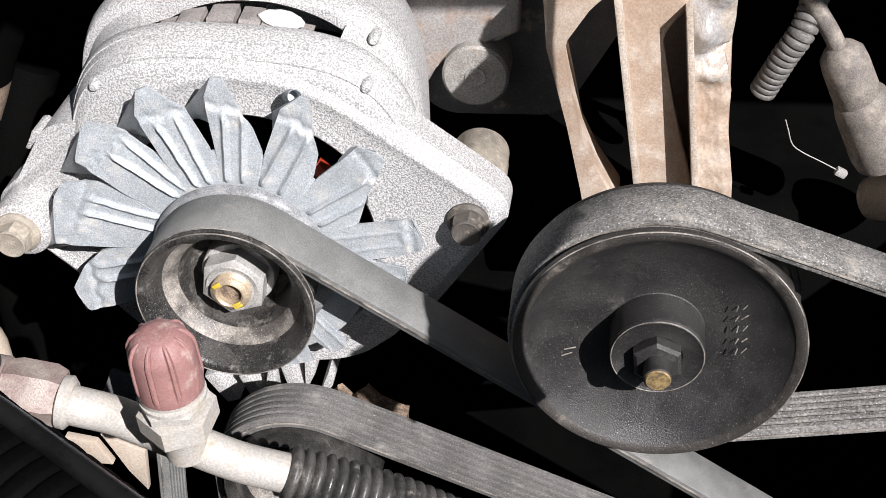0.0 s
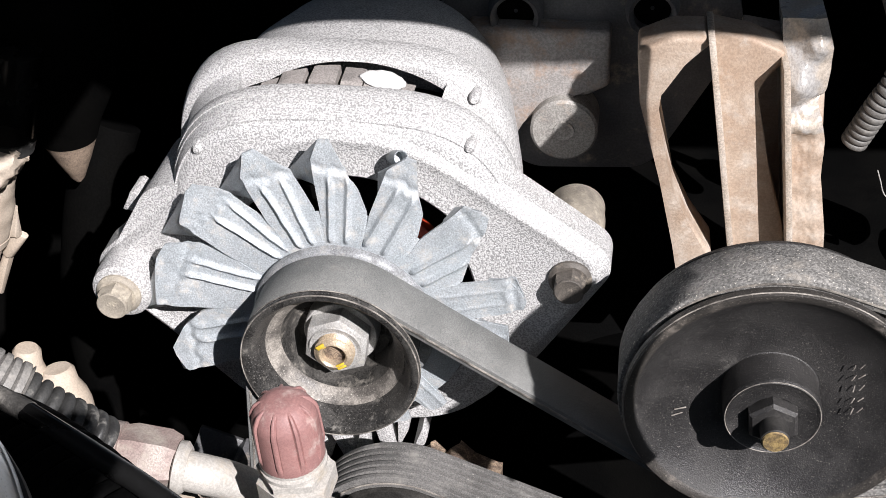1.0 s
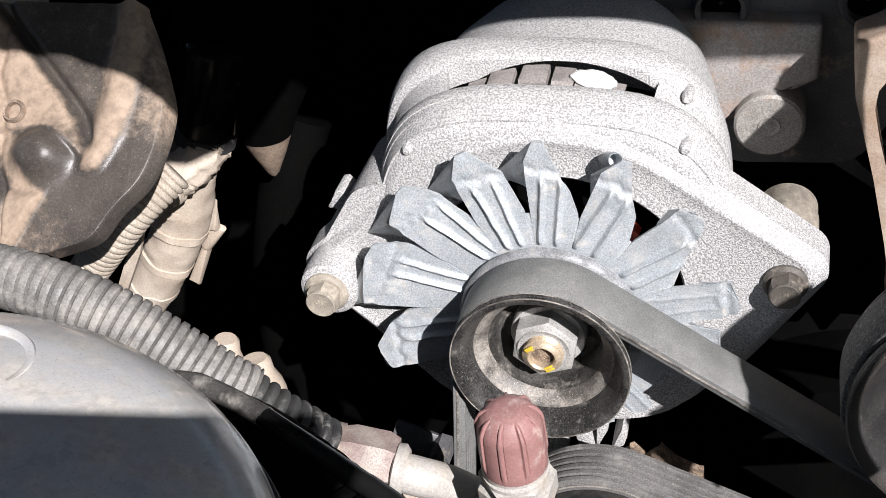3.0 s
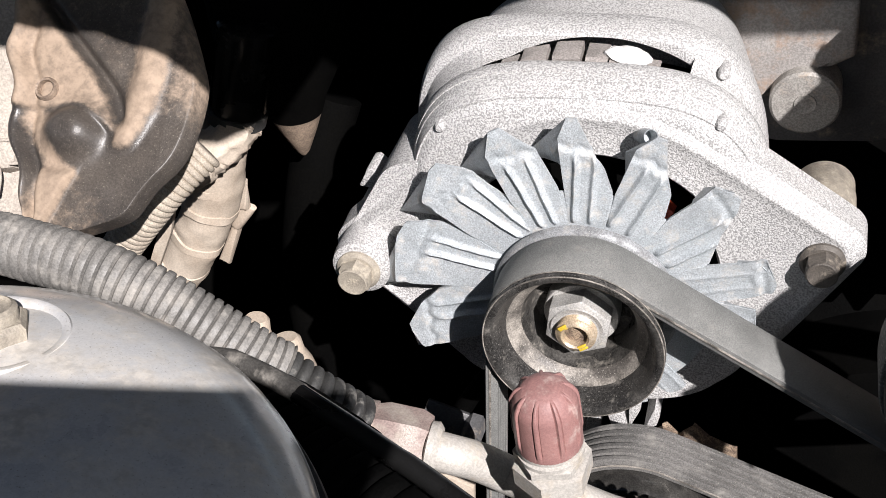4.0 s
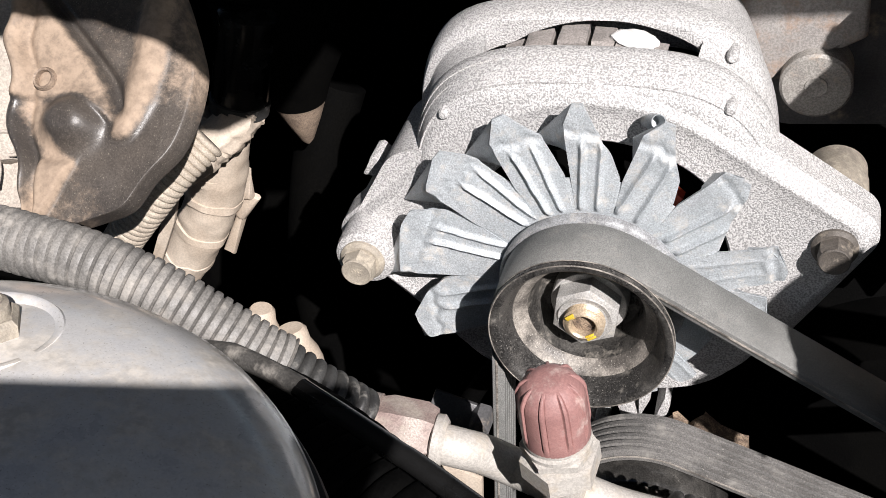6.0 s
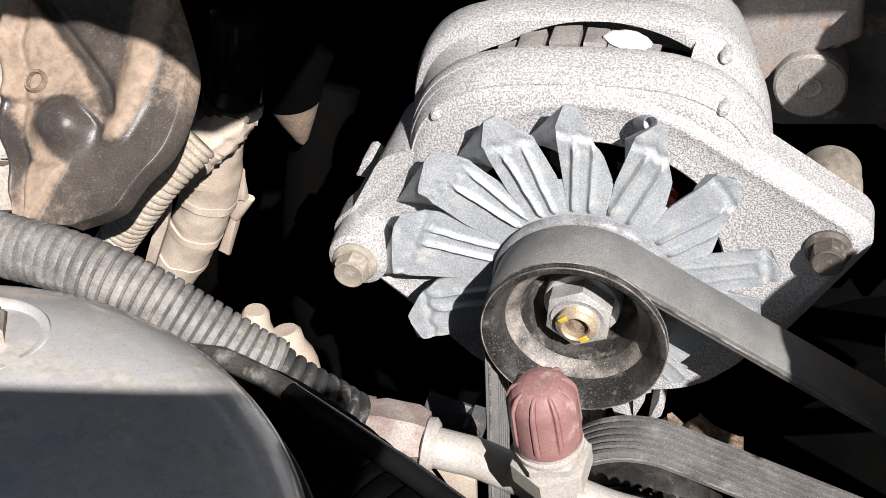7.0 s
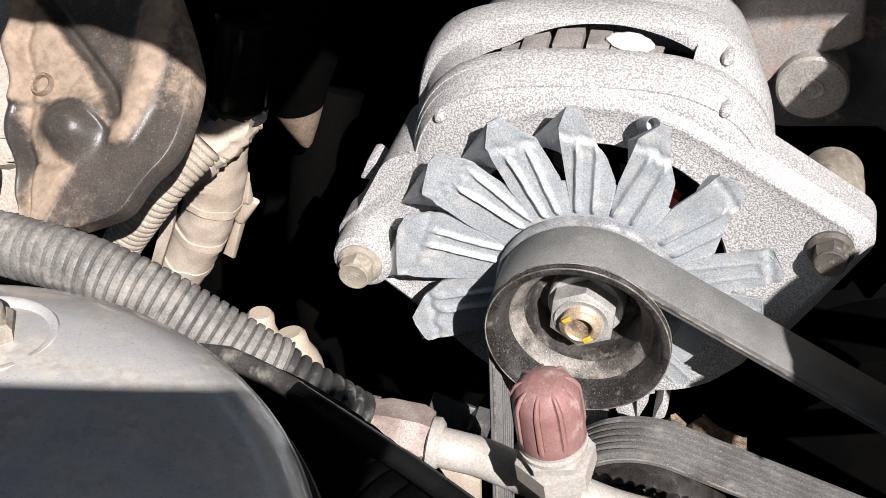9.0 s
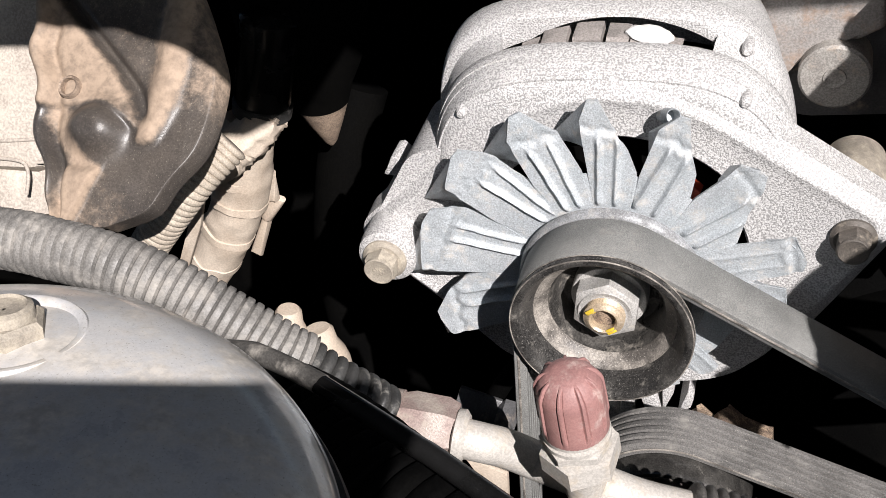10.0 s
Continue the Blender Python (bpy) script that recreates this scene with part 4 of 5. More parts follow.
bm = prism(bmesh.new(), hull([(-0.085, 1.05, 0.03), (-0.06, 1.00, 0.022), (-0.02, 1.00, 0.02), (0.0, 1.06, 0.03)]), 0.540, 0.64, 0.006, 3)
part("face", bm, block_grey, head)
bm = prism(bmesh.new(), [(-0.098, 1.0600), (-0.030, 1.0600), (-0.0300, 1.0320), (-0.0400, 1.0262), (-0.0520, 1.0270), (-0.0640, 1.0215), (-0.0700, 1.0110), (-0.0740, 1.0000), (-0.098, 0.9900)], 0.5265, 0.545, 0.003, 3)
part("water_jacket", crumple(bm, 60, 0.0012), cast_rusty, head, "grey casting with a rust-stained lower edge")
for x, z, r in ((-0.0754, 1.064, 0.0125), (-0.012, 1.068, 0.012)):
    bm = lathe(bmesh.new(), [(r * 0.72, 0.545), (r * 0.74, 0.531), (r * 0.9, 0.529), (r, 0.532), (r * 1.1, 0.545)], (x, 0, z), seg=48, caps=False)
    part("port_boss", bm, block_grey, head)
    # near-black disc, the darkness of the port's hollow put into colour
    part("port_shade", lathe(bmesh.new(), [(0.001, 0.5380), (r * 0.74, 0.5380)], (x, 0, z), seg=32, caps=False), shade_black, head)
part("boss", lathe(bmesh.new(), [(0.0005, 0.5365), (0.0045, 0.5365), (0.0052, 0.5375), (0.0052, 0.542)], (-0.0470, 0, 1.0515), seg=30), block_grey, head)

# ---- wiring and boots beside the bracket ----
conduit = part("wiring_conduit", corrugated(bmesh.new(), [(0.0882, 0.535, 1.0035), (0.0950, 0.53, 1.026), (0.1015, 0.53, 1.042), (0.1065, 0.545, 1.058), (0.109, 0.58, 1.075)], 0.0066, 0.0036, 0.0015), conduit_dark)
tagged(conduit, "dusty grey corrugated wiring conduit with deep rings", "conduit")
lead = thing("ignition_lead", (0.134, 0.53, 0.998), "dusty grey ignition lead with a rubber boot", "ignition lead")
part("wire", sweep(bmesh.new(), smooth_path([(0.092, 0.54, 1.080), (0.103, 0.53, 1.0555), (0.1135, 0.53, 1.040), (0.122, 0.53, 1.0265)]), 0.0043), boot_rubber, lead)
d = Vector((0.024, 0.004, -0.046)).normalized()
part("boot", lathe(bmesh.new(), [(0.0050, -0.002), (0.0075, 0.0), (0.0105, 0.004), (0.0112, 0.010), (0.0115, 0.030), (0.0105, 0.032)], (0.1190, 0.53, 1.0320), d, 40), boot_rubber, lead)
part("boot_end", lathe(bmesh.new(), [(0.0105, 0.0), (0.0128, 0.003), (0.0140, 0.010), (0.0144, 0.036), (0.0135, 0.042), (0.011, 0.043)], (0.1325, 0.532, 1.0080), d, 48), boot_rubber, lead, "moulded rubber boot end")
knob = part("rubber_cap", lathe(bmesh.new(), [(0.001, -0.017), (0.010, -0.015), (0.0155, -0.008), (0.0170, 0.0), (0.0150, 0.012), (0.012, 0.03)], (0.1720, 0.53, 0.9560), (-0.5, 0.6, -0.6), 40), beige_conduit)
tagged(knob, "rounded dusty rubber cap below the ignition lead", "cap")
wire = thing("thin_wire", (0.118, 0.53, 0.972), "thin bare wire ending in a small clip", "wire")
part("strand", sweep(bmesh.new(), smooth_path([(0.101, 0.53, 0.992), (0.1032, 0.53, 0.9865), (0.1065, 0.53, 0.9785), (0.1125, 0.53, 0.9740), (0.122, 0.53, 0.9695), (0.131, 0.53, 0.9650)]), 0.0003, 8), nut_steel, wire)
part("clip", box(bmesh.new(), (0.006, 0.004, 0.004), pose(0.1325, 0.53, 0.9640, 0, 25, 0), 0.001), nut_steel, wire)

# ---- refrigerant line with its service valve ----
line_thing = thing("refrigerant_line", (-0.13, 0.29, 0.985), "dusty pale aluminium refrigerant line with a capped service valve", "pipe")
P0 = Vector((-0.1203, 0.2728, 1.0023))
route = [(-0.1790, 0.2838, 1.0085), (-0.1690, 0.2830, 1.0075), (-0.1585, 0.2830, 1.0055), (-0.1510, 0.2880, 0.9980), (-0.1420, 0.2920, 0.9890), (-0.1290, 0.2860, 0.9910), (-0.1170, 0.2754, 0.9997), (-0.1035, 0.2762, 0.9934), (-0.0865, 0.2781, 0.9876)]
part("tube", sweep(bmesh.new(), smooth_path(route, 10), 0.0069, 36), tube_aluminium, line_thing)
d = Vector((0.022, 0.001, -0.004)).normalized()
part("collar", lathe(bmesh.new(), [(0.0082, 0.0), (0.0092, 0.0006), (0.0094, 0.003), (0.0076, 0.0046)], (-0.1672, 0.2830, 1.0078), d, 40), tube_aluminium, line_thing)
NUT = (-0.1875, 0.2842, 1.0108)
part("union_nut", hexagon(bmesh.new(), NUT, 0.0195, 0.0, 0.0208, d, 2, 0.005, 0.004), pink_fitting, line_thing, "dusty brownish hexagon union nut")
part("union_end", lathe(bmesh.new(), [(0.0083, -0.016), (0.0095, -0.0155), (0.0095, -0.009), (0.0078, -0.008), (0.0078, -0.006), (0.0109, -0.0055), (0.0109, 0.001)], NUT, d, 40), pink_fitting, line_thing)
UP = Vector((-0.03, -0.07, 1.0)).normalized()
part("valve_body", lathe(bmesh.new(), [(0.0072, -0.002), (0.0074, 0.004), (0.0082, 0.009), (0.0090, 0.0115), (0.0090, 0.0170)], P0, UP, 40), tube_aluminium, line_thing)
part("valve_hex", hexagon(bmesh.new(), P0, 0.0226, 0.0118, 0.0206, UP, 40, 0.0006, 0.0005), tube_aluminium, line_thing)
part("valve_hex", hexagon(bmesh.new(), P0, 0.0210, 0.0216, 0.0254, UP, 25, 0.0006, 0.0005), tube_aluminium, line_thing)
part("valve_neck", lathe(bmesh.new(), [(0.0103, 0.0250), (0.0109, 0.0254), (0.0109, 0.0269), (0.0095, 0.0273), (0.0095, 0.0281), (0.0107, 0.0285), (0.0107, 0.0302), (0.0092, 0.0306)], P0, UP, 40), tube_aluminium, line_thing)


def fluted_cap(base, axis, radius, h0, h1):
    """A moulded screw cap with a domed top and raised bars down its side."""
    axis = Vector(axis).normalized()
    u = axis.orthogonal().normalized()
    v = axis.cross(u)
    prof = [(0.98, 0.0), (1.0, 0.05), (1.0, 0.25), (0.985, 0.5), (0.965, 0.70), (0.93, 0.76), (0.80, 0.86), (0.62, 0.935), (0.40, 0.975), (0.20, 0.985), (0.01, 0.985)]
    fine = []
    for (r0, t0), (r1, t1) in zip(prof, prof[1:]):
        fine += [(r0 + (r1 - r0) * k / 3, t0 + (t1 - t0) * k / 3) for k in range(3)]
    fine.append(prof[-1])
    rings = []
    for r, t in fine:
        ring = []
        for i in range(270):
            a = 2 * math.pi * i / 270
            ph = (a * 9 / (2 * math.pi)) % 1 - 0.5
            w = step((0.085 - abs(ph)) / 0.010)
            on = min(1, max(0, (t - 0.12) / 0.06)) * min(1, max(0, (0.945 - t) / 0.05))
            groove = 0.7 * math.exp(-((abs(ph) - 0.125) / 0.022) ** 2)
            rr = radius * r + 0.0006 * (w - groove) * on
            ring.append(base + axis * (h0 + (h1 - h0) * t + 0.0004 * w * on) + (u * math.cos(a) + v * math.sin(a)) * rr)
        rings.append(ring)
    made = bmesh.new()
    skin(made, rings)
    return made


part("cap", fluted_cap(P0, UP, 0.0107, 0.0285, 0.0545), pink_plastic, line_thing, "faded pink moulded plastic screw cap")
sleeve = corrugated(bmesh.new(), [(-0.0889, 0.2778, 0.9886), (-0.0710, 0.2800, 0.9813), (-0.0531, 0.2825, 0.9731), (-0.0260, 0.2859, 0.9566), (0.0175, 0.2907, 0.9276)], 0.0104, 0.0040, 0.0024, 36, (0.0, 0.6, 0.93, 1.0, 0.93, 0.6))
part("corrugated_sleeve", sleeve, sleeve_dusty, line_thing, "black corrugated sleeve over the line")

# ---- air filter housing ----
DX, DY = -0.2510, 0.1150
cleaner = thing("air_filter_housing", (DX, DY, 1.05), "large round grey painted air filter housing with a dusty lid", "air filter")
part("lid", lathe(bmesh.new(), [(0.1150, 1.098), (0.1160, 1.104), (0.1150, 1.1085), (0.1115, 1.1135), (0.1040, 1.1195), (0.0920, 1.1250), (0.0740, 1.1300), (0.0500, 1.1338), (0.0250, 1.1355), (0.0005, 1.136)], (DX, DY, 0), (0, 0, 1), 160, False), lid_grey, cleaner)
part("flange", lathe(bmesh.new(), [(0.1090, 1.1012), (0.1150, 1.1005), (0.1178, 1.0998), (0.1186, 1.0985), (0.1176, 1.0972), (0.1090, 1.0975)], (DX - 0.0050, DY + 0.0040, 0), (0, 0, 1), 160, False), lid_grey, cleaner, "dusty outer flange of the lid")
part("seal", lathe(bmesh.new(), [(0.112, 1.099), (0.1178, 1.0985), (0.1185, 1.096), (0.1175, 1.0935), (0.112, 1.093)], (DX, DY, 0), (0, 0, 1), 140, False), hose_black, cleaner, "black rubber seal")
# pan of the grey housing, coloured black for the shade under the lid
part("pan", lathe(bmesh.new(), [(0.114, 1.0920), (0.1170, 1.0915), (0.1180, 1.0900), (0.1170, 1.0880), (0.115, 1.0870), (0.113, 1.04), (0.10, 1.02), (0.05, 1.015)], (DX - 0.004, DY + 0.006, 0), (0, 0, 1), 140, False), hose_black, cleaner)
BX, BY, BZ = -0.2375, 0.1900, 1.1285
tilt = Vector((0.10, 0.22, 0.97)).normalized()
part("boss_ring", lathe(bmesh.new(), [(0.0205, -0.004), (0.0198, 0.0), (0.0185, 0.0014), (0.0170, 0.0014), (0.0155, 0.0002), (0.0150, -0.003)], (BX, BY, BZ), tilt, 72, False), lid_grey, cleaner)
part("lid_bolt", hexagon(bmesh.new(), (BX, BY, BZ), 0.0170, 0.0055, -0.002, tilt, 15, -0.0014), bolt_dusty, cleaner)
part("lid_bolt_end", lathe(bmesh.new(), [(0.0072, 0.005), (0.0068, 0.0080), (0.0055, 0.0088), (0.0050, 0.0080), (0.0005, 0.0075)], (BX, BY, BZ), tilt, 40, False), bolt_dusty, cleaner)

rail = thing("support_rod", (-0.18, 0.235, 1.07), "glossy black painted rod beside the filter housing", "rod")
# one rod in two colours: black where shaded, lighter and dusty where sunlit
part("rod", sweep(bmesh.new(), smooth_path([(-0.188, 0.2402, 1.0710), (-0.1675, 0.2290, 1.0710), (-0.1519, 0.2202, 1.0710), (-0.1400, 0.2136, 1.0708), (-0.08, 0.1785, 1.068)]), 0.0031, 28), gloss_black, rail)
part("rod_end", sweep(bmesh.new(), smooth_path([(-0.2240, 0.2545, 1.0705), (-0.2106, 0.2498, 1.0710), (-0.1977, 0.2446, 1.0712), (-0.1860, 0.2393, 1.0710)]), lambda i: min(0.0032, 0.0008 + 0.00035 * i), 28), rod_dusty_lit, rail, "dusty upper end of the rod, coloured lighter where sunlit")
big_hose = thing("intake_hose", (-0.26, 0.27, 1.08), "dusty grey corrugated hose, its shaded end coloured black", "hose")
part("hose", corrugated(bmesh.new(), [(-0.42, 0.262, 1.103), (-0.36, 0.266, 1.1000), (-0.305, 0.27, 1.0930), (-0.285, 0.27, 1.0895), (-0.267, 0.27, 1.0850), (-0.2490, 0.27, 1.0765), (-0.2325, 0.27, 1.0655), (-0.2160, 0.27, 1.0530), (-0.2080, 0.271, 1.0470)], 0.0102, 0.0034, 0.0014, 32, (0.0, 0.9, 1.0, 1.0, 1.0, 0.9)), hose_grey, big_hose)
# same hose where the rod shades it, the shade put in as black
part("hose_shaded_end", corrugated(bmesh.new(), [(-0.2090, 0.271, 1.0478), (-0.2000, 0.2715, 1.0395), (-0.1930, 0.2735, 1.0320), (-0.1870, 0.276, 1.0240)], 0.0086, 0.0042, 0.0024), hose_black, big_hose, "shaded end of the hose, coloured black")
# the shade under the rod is put into this hose's near-black colour
low_hose = part("lower_hose", corrugated(bmesh.new(), [(-0.235, 0.262, 1.030), (-0.2050, 0.2440, 1.040), (-0.1826, 0.2310, 1.041), (-0.162, 0.2180, 1.040), (-0.14, 0.2060, 1.039), (-0.08, 0.172, 1.03)], 0.0240, 0.0070, 0.0016, 40), shade_black)
tagged(low_hose, "corrugated hose under the rod, coloured near black for shade", "hose")

# ---- dusty moulded cover and pipes ----
cover = thing("plastic_cover", (-0.34, 0.38, 1.05), "dark moulded plastic cover under a coat of tan dust", "cover")
CN, CV = Vector((0, -0.639, 0.769)), Vector((0, 0.769, 0.639))
CO = Vector((-0.34, 0.38, 1.062))


def soft(v, at, values):
    return sum(float(np.interp(v + 0.0035 * k, at, values)) for k in (-1, -0.5, 0, 0.5, 1)) / 5


def edge_left(v):
    return soft(v, (-0.040, -0.0346, -0.0276, -0.0205, -0.0142, -0.005, 0.0041, 0.0125, 0.0204, 0.028, 0.0356, 0.045, 0.07), (-0.014, -0.0163, -0.0207, -0.0200, -0.0227, -0.0300, -0.0330, -0.0310, -0.0308, -0.0355, -0.0400, -0.0370, -0.042))


def edge_right(v):
    return soft(v, (-0.0392, -0.0382, -0.0354, -0.0325, -0.0201, -0.0088, 0.0008, 0.0092, 0.0188, 0.0284, 0.045, 0.07), (0.004, 0.0129, 0.0245, 0.0297, 0.0368, 0.0462, 0.0500, 0.0510, 0.0518, 0.0513, 0.044, 0.032))


def bulb(u, v):
    return math.exp(-((u / 0.0125) ** 2 + ((v - 0.0010) / 0.0108) ** 2) ** 1.7)


def groove_line(v):
    return soft(v, (-0.01, 0.0059, 0.0189, 0.0283, 0.0391, 0.07), (0.0235, 0.0172, 0.0107, 0.0023, -0.0092, -0.042))


def field(u, v):
    """The raised upper field, which ends in a lip over the bulb and falls into the groove."""
    lip = float(np.interp(u, (-0.04, -0.0178, -0.0024, 0.0045, 0.0134, 0.0172), (0.0105, 0.0111, 0.0131, 0.0114, 0.0053, 0.0020)))
    return step((v - lip) / 0.0006) * step((groove_line(v) - u) / 0.0009)


def groove(u, v):
    return math.exp(-((u - groove_line(v) - 0.0040) / 0.0034) ** 2) * step((v - 0.0065) / 0.0022)


def ridge(u, v):
    wide = float(np.interp(v, (-0.006, 0.012, 0.032), (0.0046, 0.0068, 0.0066)))
    return math.exp(-abs((u - float(np.interp(v, (-0.006, 0.0123, 0.0316), (0.0222, 0.0278, 0.0296)))) / wide) ** 3) * step((v + 0.0042) / 0.0011)


def foot(u, v):
    return step((0.0128 + 0.497 * v - u) / 0.0005) * step((u + 0.0125) / 0.0012) * step((-0.0160 - v) / 0.0012)


def relief(u, v):
    h = 0.0105 * bulb(u, v) + 0.0030 * field(u, v) - 0.0042 * groove(u, v) + 0.0045 * ridge(u, v) + 0.0042 * foot(u, v)
    h -= 0.12 * max(0, u - 0.040) + 0.12 * max(0, -v - 0.022)
    return h + 0.0010 * noise.noise(Vector((u * 70, v * 70, 3)))


def settled_dust(u, v):
    d = 0.78 * field(u, v) + 1.0 * ridge(u, v) + 0.85 * foot(u, v)
    run = float(np.interp(v, (-0.018, -0.0129, -0.0013, 0.0057, 0.011), (0.0, -0.0060, -0.0145, -0.0195, -0.018)))
    d += 0.85 * math.exp(-((u - run) / 0.0072) ** 2) * step((0.0105 - v) / 0.001) * step((v + 0.019) / 0.002)
    d += 0.33 * step((v - 0.010 + 0.35 * (u - 0.045)) / 0.004) * step((u - 0.0395) / 0.002)
    d += 0.35 * step((0.022 - u) / 0.004) * step((-0.022 - v) / 0.003)
    d += 0.25 * step((v - 0.010) / 0.004) * step((u - groove_line(v) - 0.006) / 0.002) + 0.1 * groove(u, v) + 0.12 * math.exp(-((u + 0.006) / 0.005) ** 2) * bulb(u, v)
    return max(0.13, min(1, d - 0.6 * bulb(u - 0.004, v)))


nu, nv = 140, 140
rows, dusts = [], []
for j in range(nv + 1):
    v = -0.0395 + 0.109 * j / nv
    a, b = edge_left(v), max(edge_right(v), edge_left(v) + 0.01)
    row = []
    for i in range(nu + 1):
        f = i / nu
        u = a + (b - a) * f
        lip = 0.0042 * math.exp(-((f - 0.05) / 0.045) ** 2) - 0.0020 * math.exp(-((f - 0.13) / 0.03) ** 2) - 0.010 * max(0, 1 - f / 0.02) - 0.006 * max(0, (f - 0.97) / 0.03)
        row.append(CO + Vector((u, 0, 0)) + CV * v + CN * (relief(u, v) + lip))
        dusts.append(settled_dust(u, v))
    rows.append(row)
bm = bmesh.new()
slab(bm, rows, CN * -0.003)
moulding = part("moulding", bm, brown_plastic, cover, smooth=70)
layer = moulding.data.attributes.new("dust", "FLOAT", "POINT")
layer.data.foreach_set("value", dusts + dusts)
part("plug", lathe(bmesh.new(), [(0.0005, -0.0022), (0.0034, -0.0022), (0.0036, 0.0008), (0.0044, 0.0012), (0.0050, 0.0002), (0.0052, -0.006)], CO + Vector((-0.0150, 0, 0)) + CV * 0.0183 + CN * 0.0042, CN, 30), rust_dust, cover)

panel = thing("pale_duct", (-0.47, 0.45, 0.98), "pale beige dusty moulded duct behind the plastic cover", "duct")
part("side", box(bmesh.new(), (0.16, 0.05, 0.16), pose(-0.476, 0.470, 1.075, -35, 0, 0), 0.008), pale_panel, panel)
part("lower_step", box(bmesh.new(), (0.10, 0.04, 0.05), pose(-0.440, 0.425, 1.010, -35, 0, 8), 0.005), pale_panel, panel)

for line in ([(-0.4318, 0.4111, 1.0345), (-0.4131, 0.4115, 1.0352), (-0.3991, 0.4122, 1.0361)], [(-0.4286, 0.4066, 1.0281), (-0.4161, 0.4067, 1.0282), (-0.4062, 0.4057, 1.0268), (-0.4036, 0.4023, 1.0219), (-0.4044, 0.3973, 1.0148)], [(-0.3988, 0.406, 1.0272), (-0.3946, 0.4063, 1.0277), (-0.3898, 0.4073, 1.0291)]):
    part("seam", sweep(bmesh.new(), smooth_path(line, 6), 0.0009, 10), pale_panel, panel)

pipe = thing("wrapped_pipe", (-0.36, 0.51, 0.94), "beige tape-wrapped pipe running down beside the engine", "pipe")
part("pipe", crumple(sweep(bmesh.new(), smooth_path([(-0.345, 0.513, 0.984), (-0.3515, 0.510, 0.970), (-0.3590, 0.510, 0.9466), (-0.3700, 0.510, 0.925), (-0.3813, 0.510, 0.9058), (-0.4102, 0.510, 0.8695), (-0.45, 0.51, 0.83), (-0.60, 0.52, 0.70), (-0.738, 0.52, 0.60)], 10),
     lambda i: 0.0150 + 0.0005 * noise.noise(Vector((i * 0.3, 0, 0))), 40), 110, 0.0012), beige_wrap, pipe)
for at, d in (((-0.3540, 0.510, 0.9700), (-0.4, 0, -1)), ((-0.3580, 0.510, 0.9560), (-0.1, 0.1, -1)), ((-0.3640, 0.510, 0.9370), (-0.4, -0.1, -1)), ((-0.3760, 0.510, 0.9150), (-0.45, 0, -0.85)), ((-0.3900, 0.510, 0.8950), (-0.5, 0.1, -0.8))):
    part("tape_edge", crumple(lathe(bmesh.new(), [(0.0145, 0.0), (0.0159, 0.0005), (0.0161, 0.0050), (0.0148, 0.0056)], at, d, 48, False), 110, 0.0013), beige_wrap, pipe)
part("tape_flap", crumple(box(box(box(bmesh.new(), (0.007, 0.004, 0.022), pose(-0.3490, 0.520, 0.938, 0, 10, 0), 0.0015), (0.008, 0.004, 0.020), pose(-0.3530, 0.522, 0.920, 0, 30, 0), 0.0015), (0.006, 0.004, 0.034), pose(-0.3640, 0.523, 0.900, 0, 28, 0), 0.0015), 140, 0.0035), beige_wrap, pipe)
part("tape_tail", prism(bmesh.new(), [(-0.359, 0.973), (-0.356, 0.969), (-0.364, 0.949), (-0.379, 0.921), (-0.386, 0.92)][::-1], 0.463, 0.467, 0.0008), beige_wrap, pipe)
sheath = part("cloth_sheath", crumple(sweep(bmesh.new(), smooth_path([(-0.3300, 0.502, 0.9960), (-0.3335, 0.497, 0.9910), (-0.3420, 0.490, 0.9850), (-0.3490, 0.484, 0.9810), (-0.355, 0.472, 0.9815), (-0.360, 0.455, 0.985)]), lambda i: 0.0112 + 0.0012 * noise.noise(Vector((i * 0.8, 2, 0))), 40), 170, 0.0022), beige_wrap)
tagged(sheath, "wrinkled beige cloth sheath below the cover", "sheath")
left_conduit = part("wiring_conduit", corrugated(bmesh.new(), [(-0.317, 0.440, 1.019), (-0.331, 0.426, 1.008), (-0.3425, 0.420, 0.996), (-0.3535, 0.418, 0.984), (-0.3685, 0.418, 0.966), (-0.417, 0.42, 0.90)], 0.0098, 0.0033, 0.0013), beige_conduit)
tagged(left_conduit, "beige corrugated conduit passing under the plastic cover", "conduit")
for at, d, r in (((-0.3350, 0.470, 0.864), (0.15, 0.1, 1), 0.0100), ((-0.3150, 0.470, 0.850), (-0.12, 0.15, 1), 0.0120)):
    stub = part("pipe_stub", lathe(bmesh.new(), [(r * 1.15, -0.49), (r * 1.15, 0.002), (r * 1.05, 0.008), (r * 0.8, 0.015), (r * 0.75, 0.022), (r * 0.6, 0.024)], at, d, 28), beige_wrap)
    tagged(stub, "small beige pipe stub behind the hose", "pipe stub")
dome = thing("brown_canister", (-0.31, 0.56, 0.98), "brown canister with a sunlit tan cone and blackened shaded body", "canister")
# cone follows the sunlit triangle; body coloured near black for hood shade
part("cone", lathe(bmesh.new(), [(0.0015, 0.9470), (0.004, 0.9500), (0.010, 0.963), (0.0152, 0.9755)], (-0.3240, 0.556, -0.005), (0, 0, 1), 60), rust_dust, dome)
part("body", lathe(bmesh.new(), [(0.010, 0.9748), (0.0154, 0.9752), (0.020, 0.987), (0.030, 1.005), (0.036, 1.03), (0.036, 1.09), (0.030, 1.10)], (-0.3240, 0.556, -0.005), (0, 0, 1), 60), shade_black, dome)
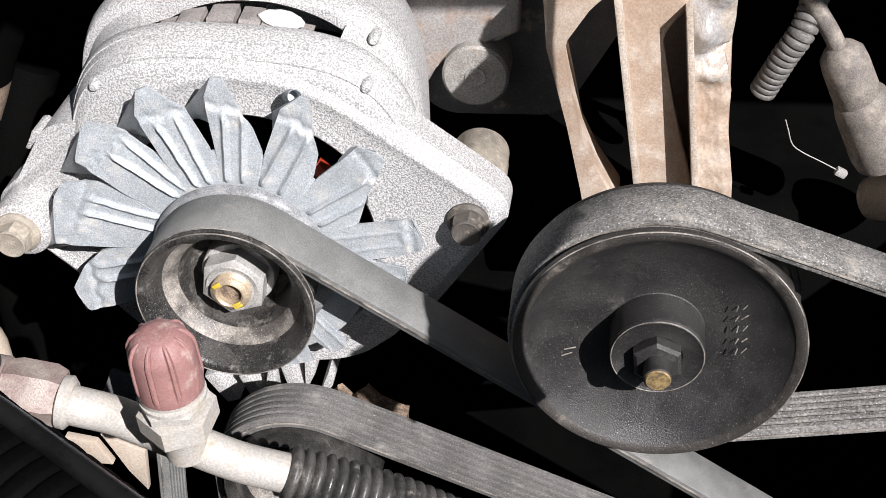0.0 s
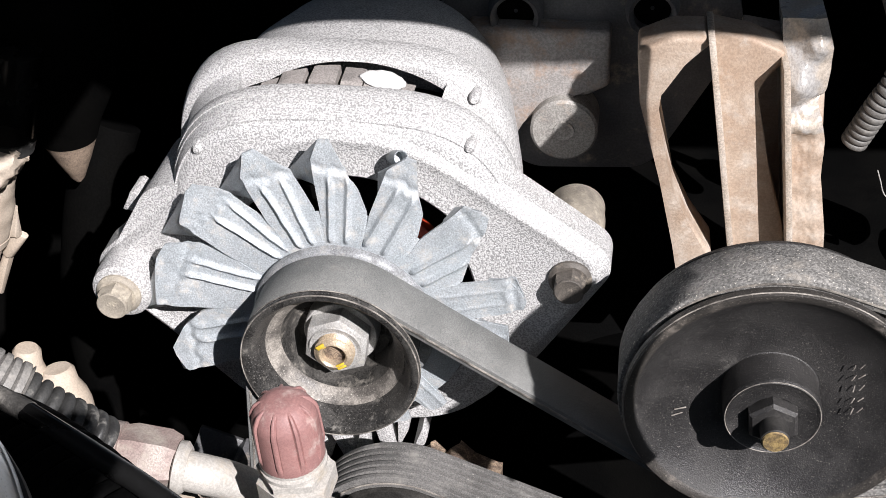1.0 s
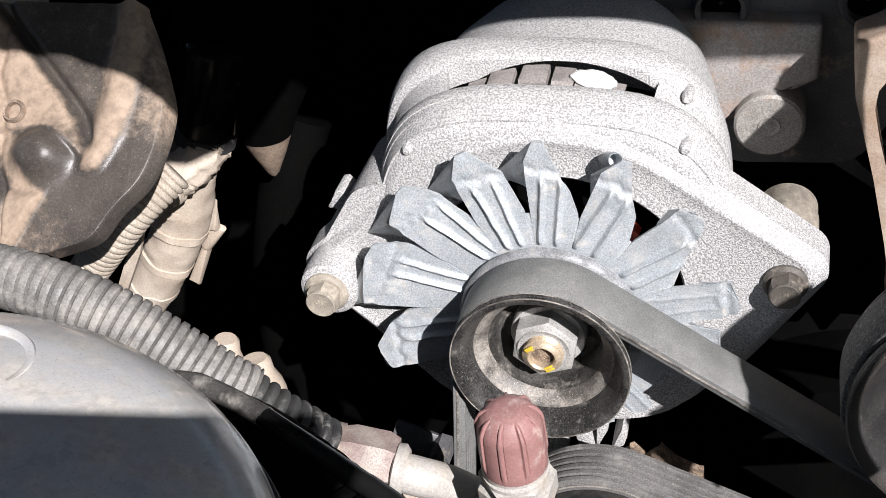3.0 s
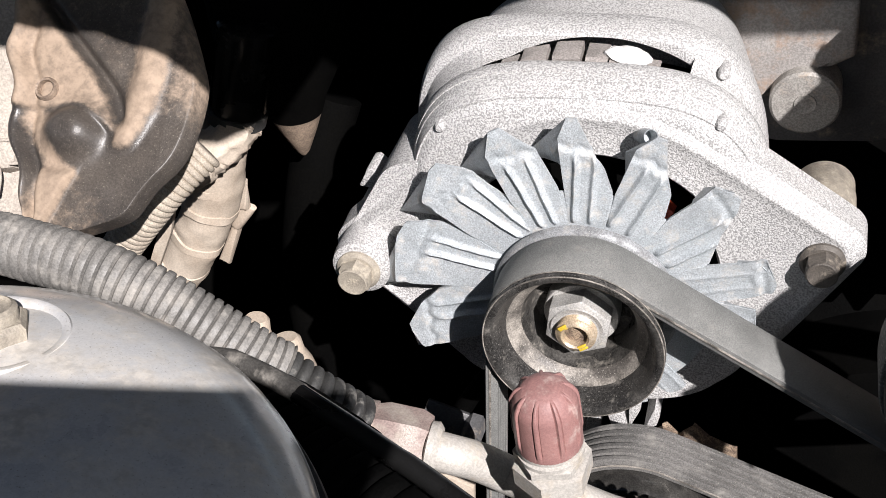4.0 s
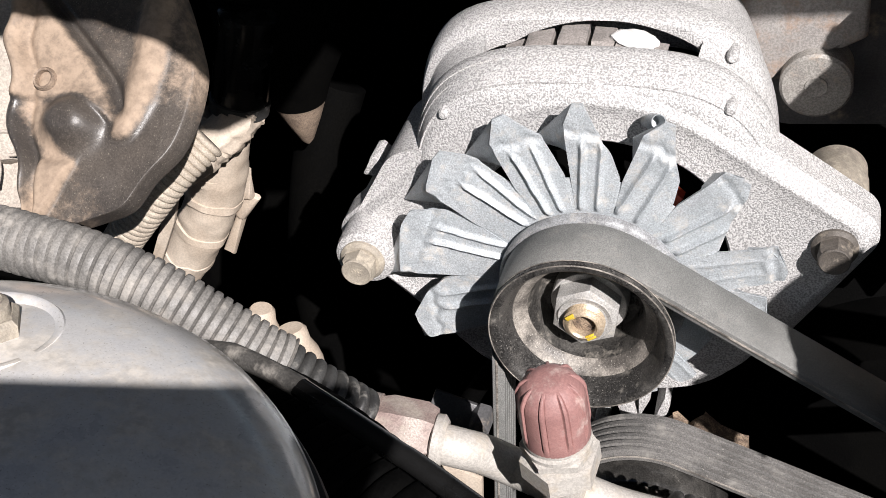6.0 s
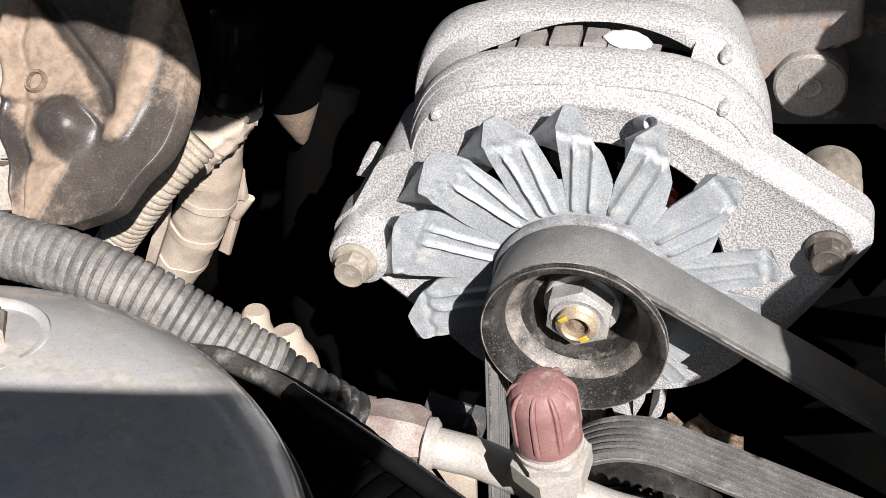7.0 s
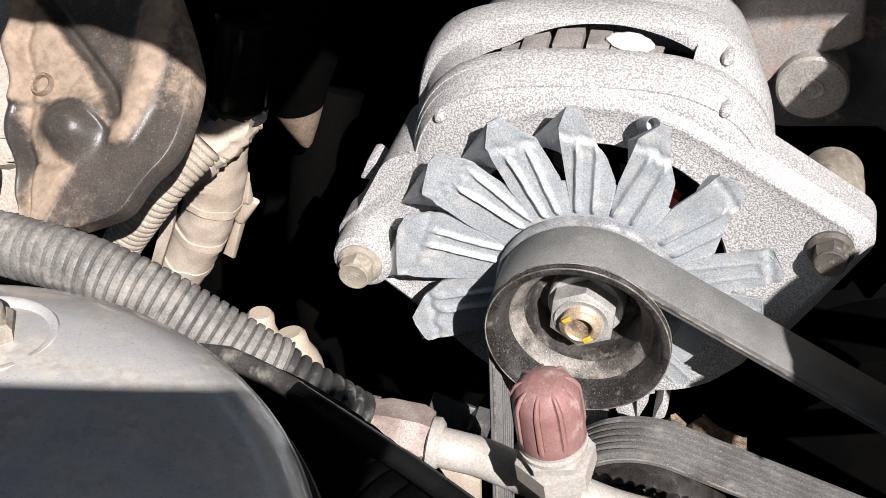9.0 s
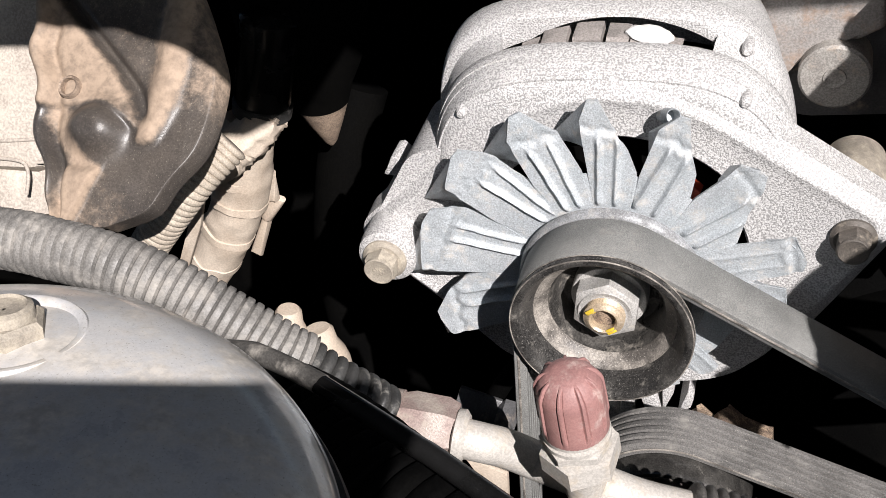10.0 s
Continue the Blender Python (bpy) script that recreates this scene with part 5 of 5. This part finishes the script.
connector = thing("black_connector", (-0.3335, 0.506, 0.997), "black moulded connector on top of the wrapped pipe", "connector")
# body coloured blacker than the collar for the hood's shade across it
part("body", lathe(bmesh.new(), [(0.0145, 0.003), (0.0150, 0.004), (0.0150, 0.05), (0.012, 0.052)], (-0.3335, 0.506, 0.997), (0.25, 0.15, 0.95), 40), gloss_black, connector)
part("collar", lathe(bmesh.new(), [(0.0125, -0.004), (0.0155, -0.003), (0.016, 0.003), (0.0140, 0.0035)], (-0.3335, 0.506, 0.997), (0.25, 0.15, 0.95), 40), hose_black, connector)

# ---- small pieces round the alternator ----
bit = part("rusty_clamp", crumple(box(box(box(bmesh.new(), (0.010, 0.012, 0.010), pose(-0.0985, 0.405, 0.8985, 0, 25, 0), 0.003), (0.012, 0.012, 0.013), pose(-0.0880, 0.405, 0.8980, 0, 35, 0), 0.003), (0.018, 0.010, 0.008), pose(-0.0770, 0.405, 0.8950, 0, 28, 0), 0.0025), 260, 0.0030), rust)
tagged(bit, "rusty clamp under the alternator", "clamp")
tab = thing("steel_tab", (-0.2058, 0.42, 0.8772), "dull grey steel tab with a small bolt", "bracket")
part("plate", box(bmesh.new(), (0.032, 0.004, 0.016), pose(-0.2058, 0.4200, 0.8772, -28, 20, 0), 0.001), block_grey, tab)
part("bolt", hexagon(bmesh.new(), (-0.1941, 0, 0.8796), 0.009, 0.409, 0.422), block_grey, tab)
part("arm", sweep(bmesh.new(), smooth_path([(-0.206, 0.424, 0.876), (-0.200, 0.470, 0.866), (-0.172, 0.575, 0.850)]), 0.005, 12), shade_black, tab)
scrap = part("pale_plate", prism(bmesh.new(), [(-0.197, 0.912), (-0.178, 0.903), (-0.180, 0.878), (-0.187, 0.890)][::-1], 0.358, 0.362, 0.0006), beige_wrap)
tagged(scrap, "small torn pale plate below the refrigerant line", "plate")
scrap = part("pale_plate", prism(bmesh.new(), [(-0.214, 0.908), (-0.200, 0.906), (-0.194, 0.893), (-0.206, 0.893)][::-1], 0.358, 0.362, 0.0006), beige_wrap)
tagged(scrap, "small torn pale plate below the refrigerant line", "plate")
# hose and clamp blacker than rubber, the deep shade put into their colour
deep = thing("coolant_hose", (-0.36, 0.58, 0.80), "thick rubber hose beside the engine, coloured near black for shade", "hose")
part("hose", sweep(bmesh.new(), smooth_path([(-0.318, 0.60, 0.955), (-0.330, 0.585, 0.920), (-0.340, 0.58, 0.880), (-0.348, 0.58, 0.840), (-0.356, 0.59, 0.780), (-0.36, 0.60, 0.38)]), 0.0165, 28), shade_black, deep)
part("clamp", lathe(bmesh.new(), [(0.0168, 0.0), (0.0178, 0.0005), (0.0178, 0.0085), (0.0168, 0.009)], (-0.333, 0.584, 0.905), (-0.25, 0, -1), 36, False), shade_black, deep)
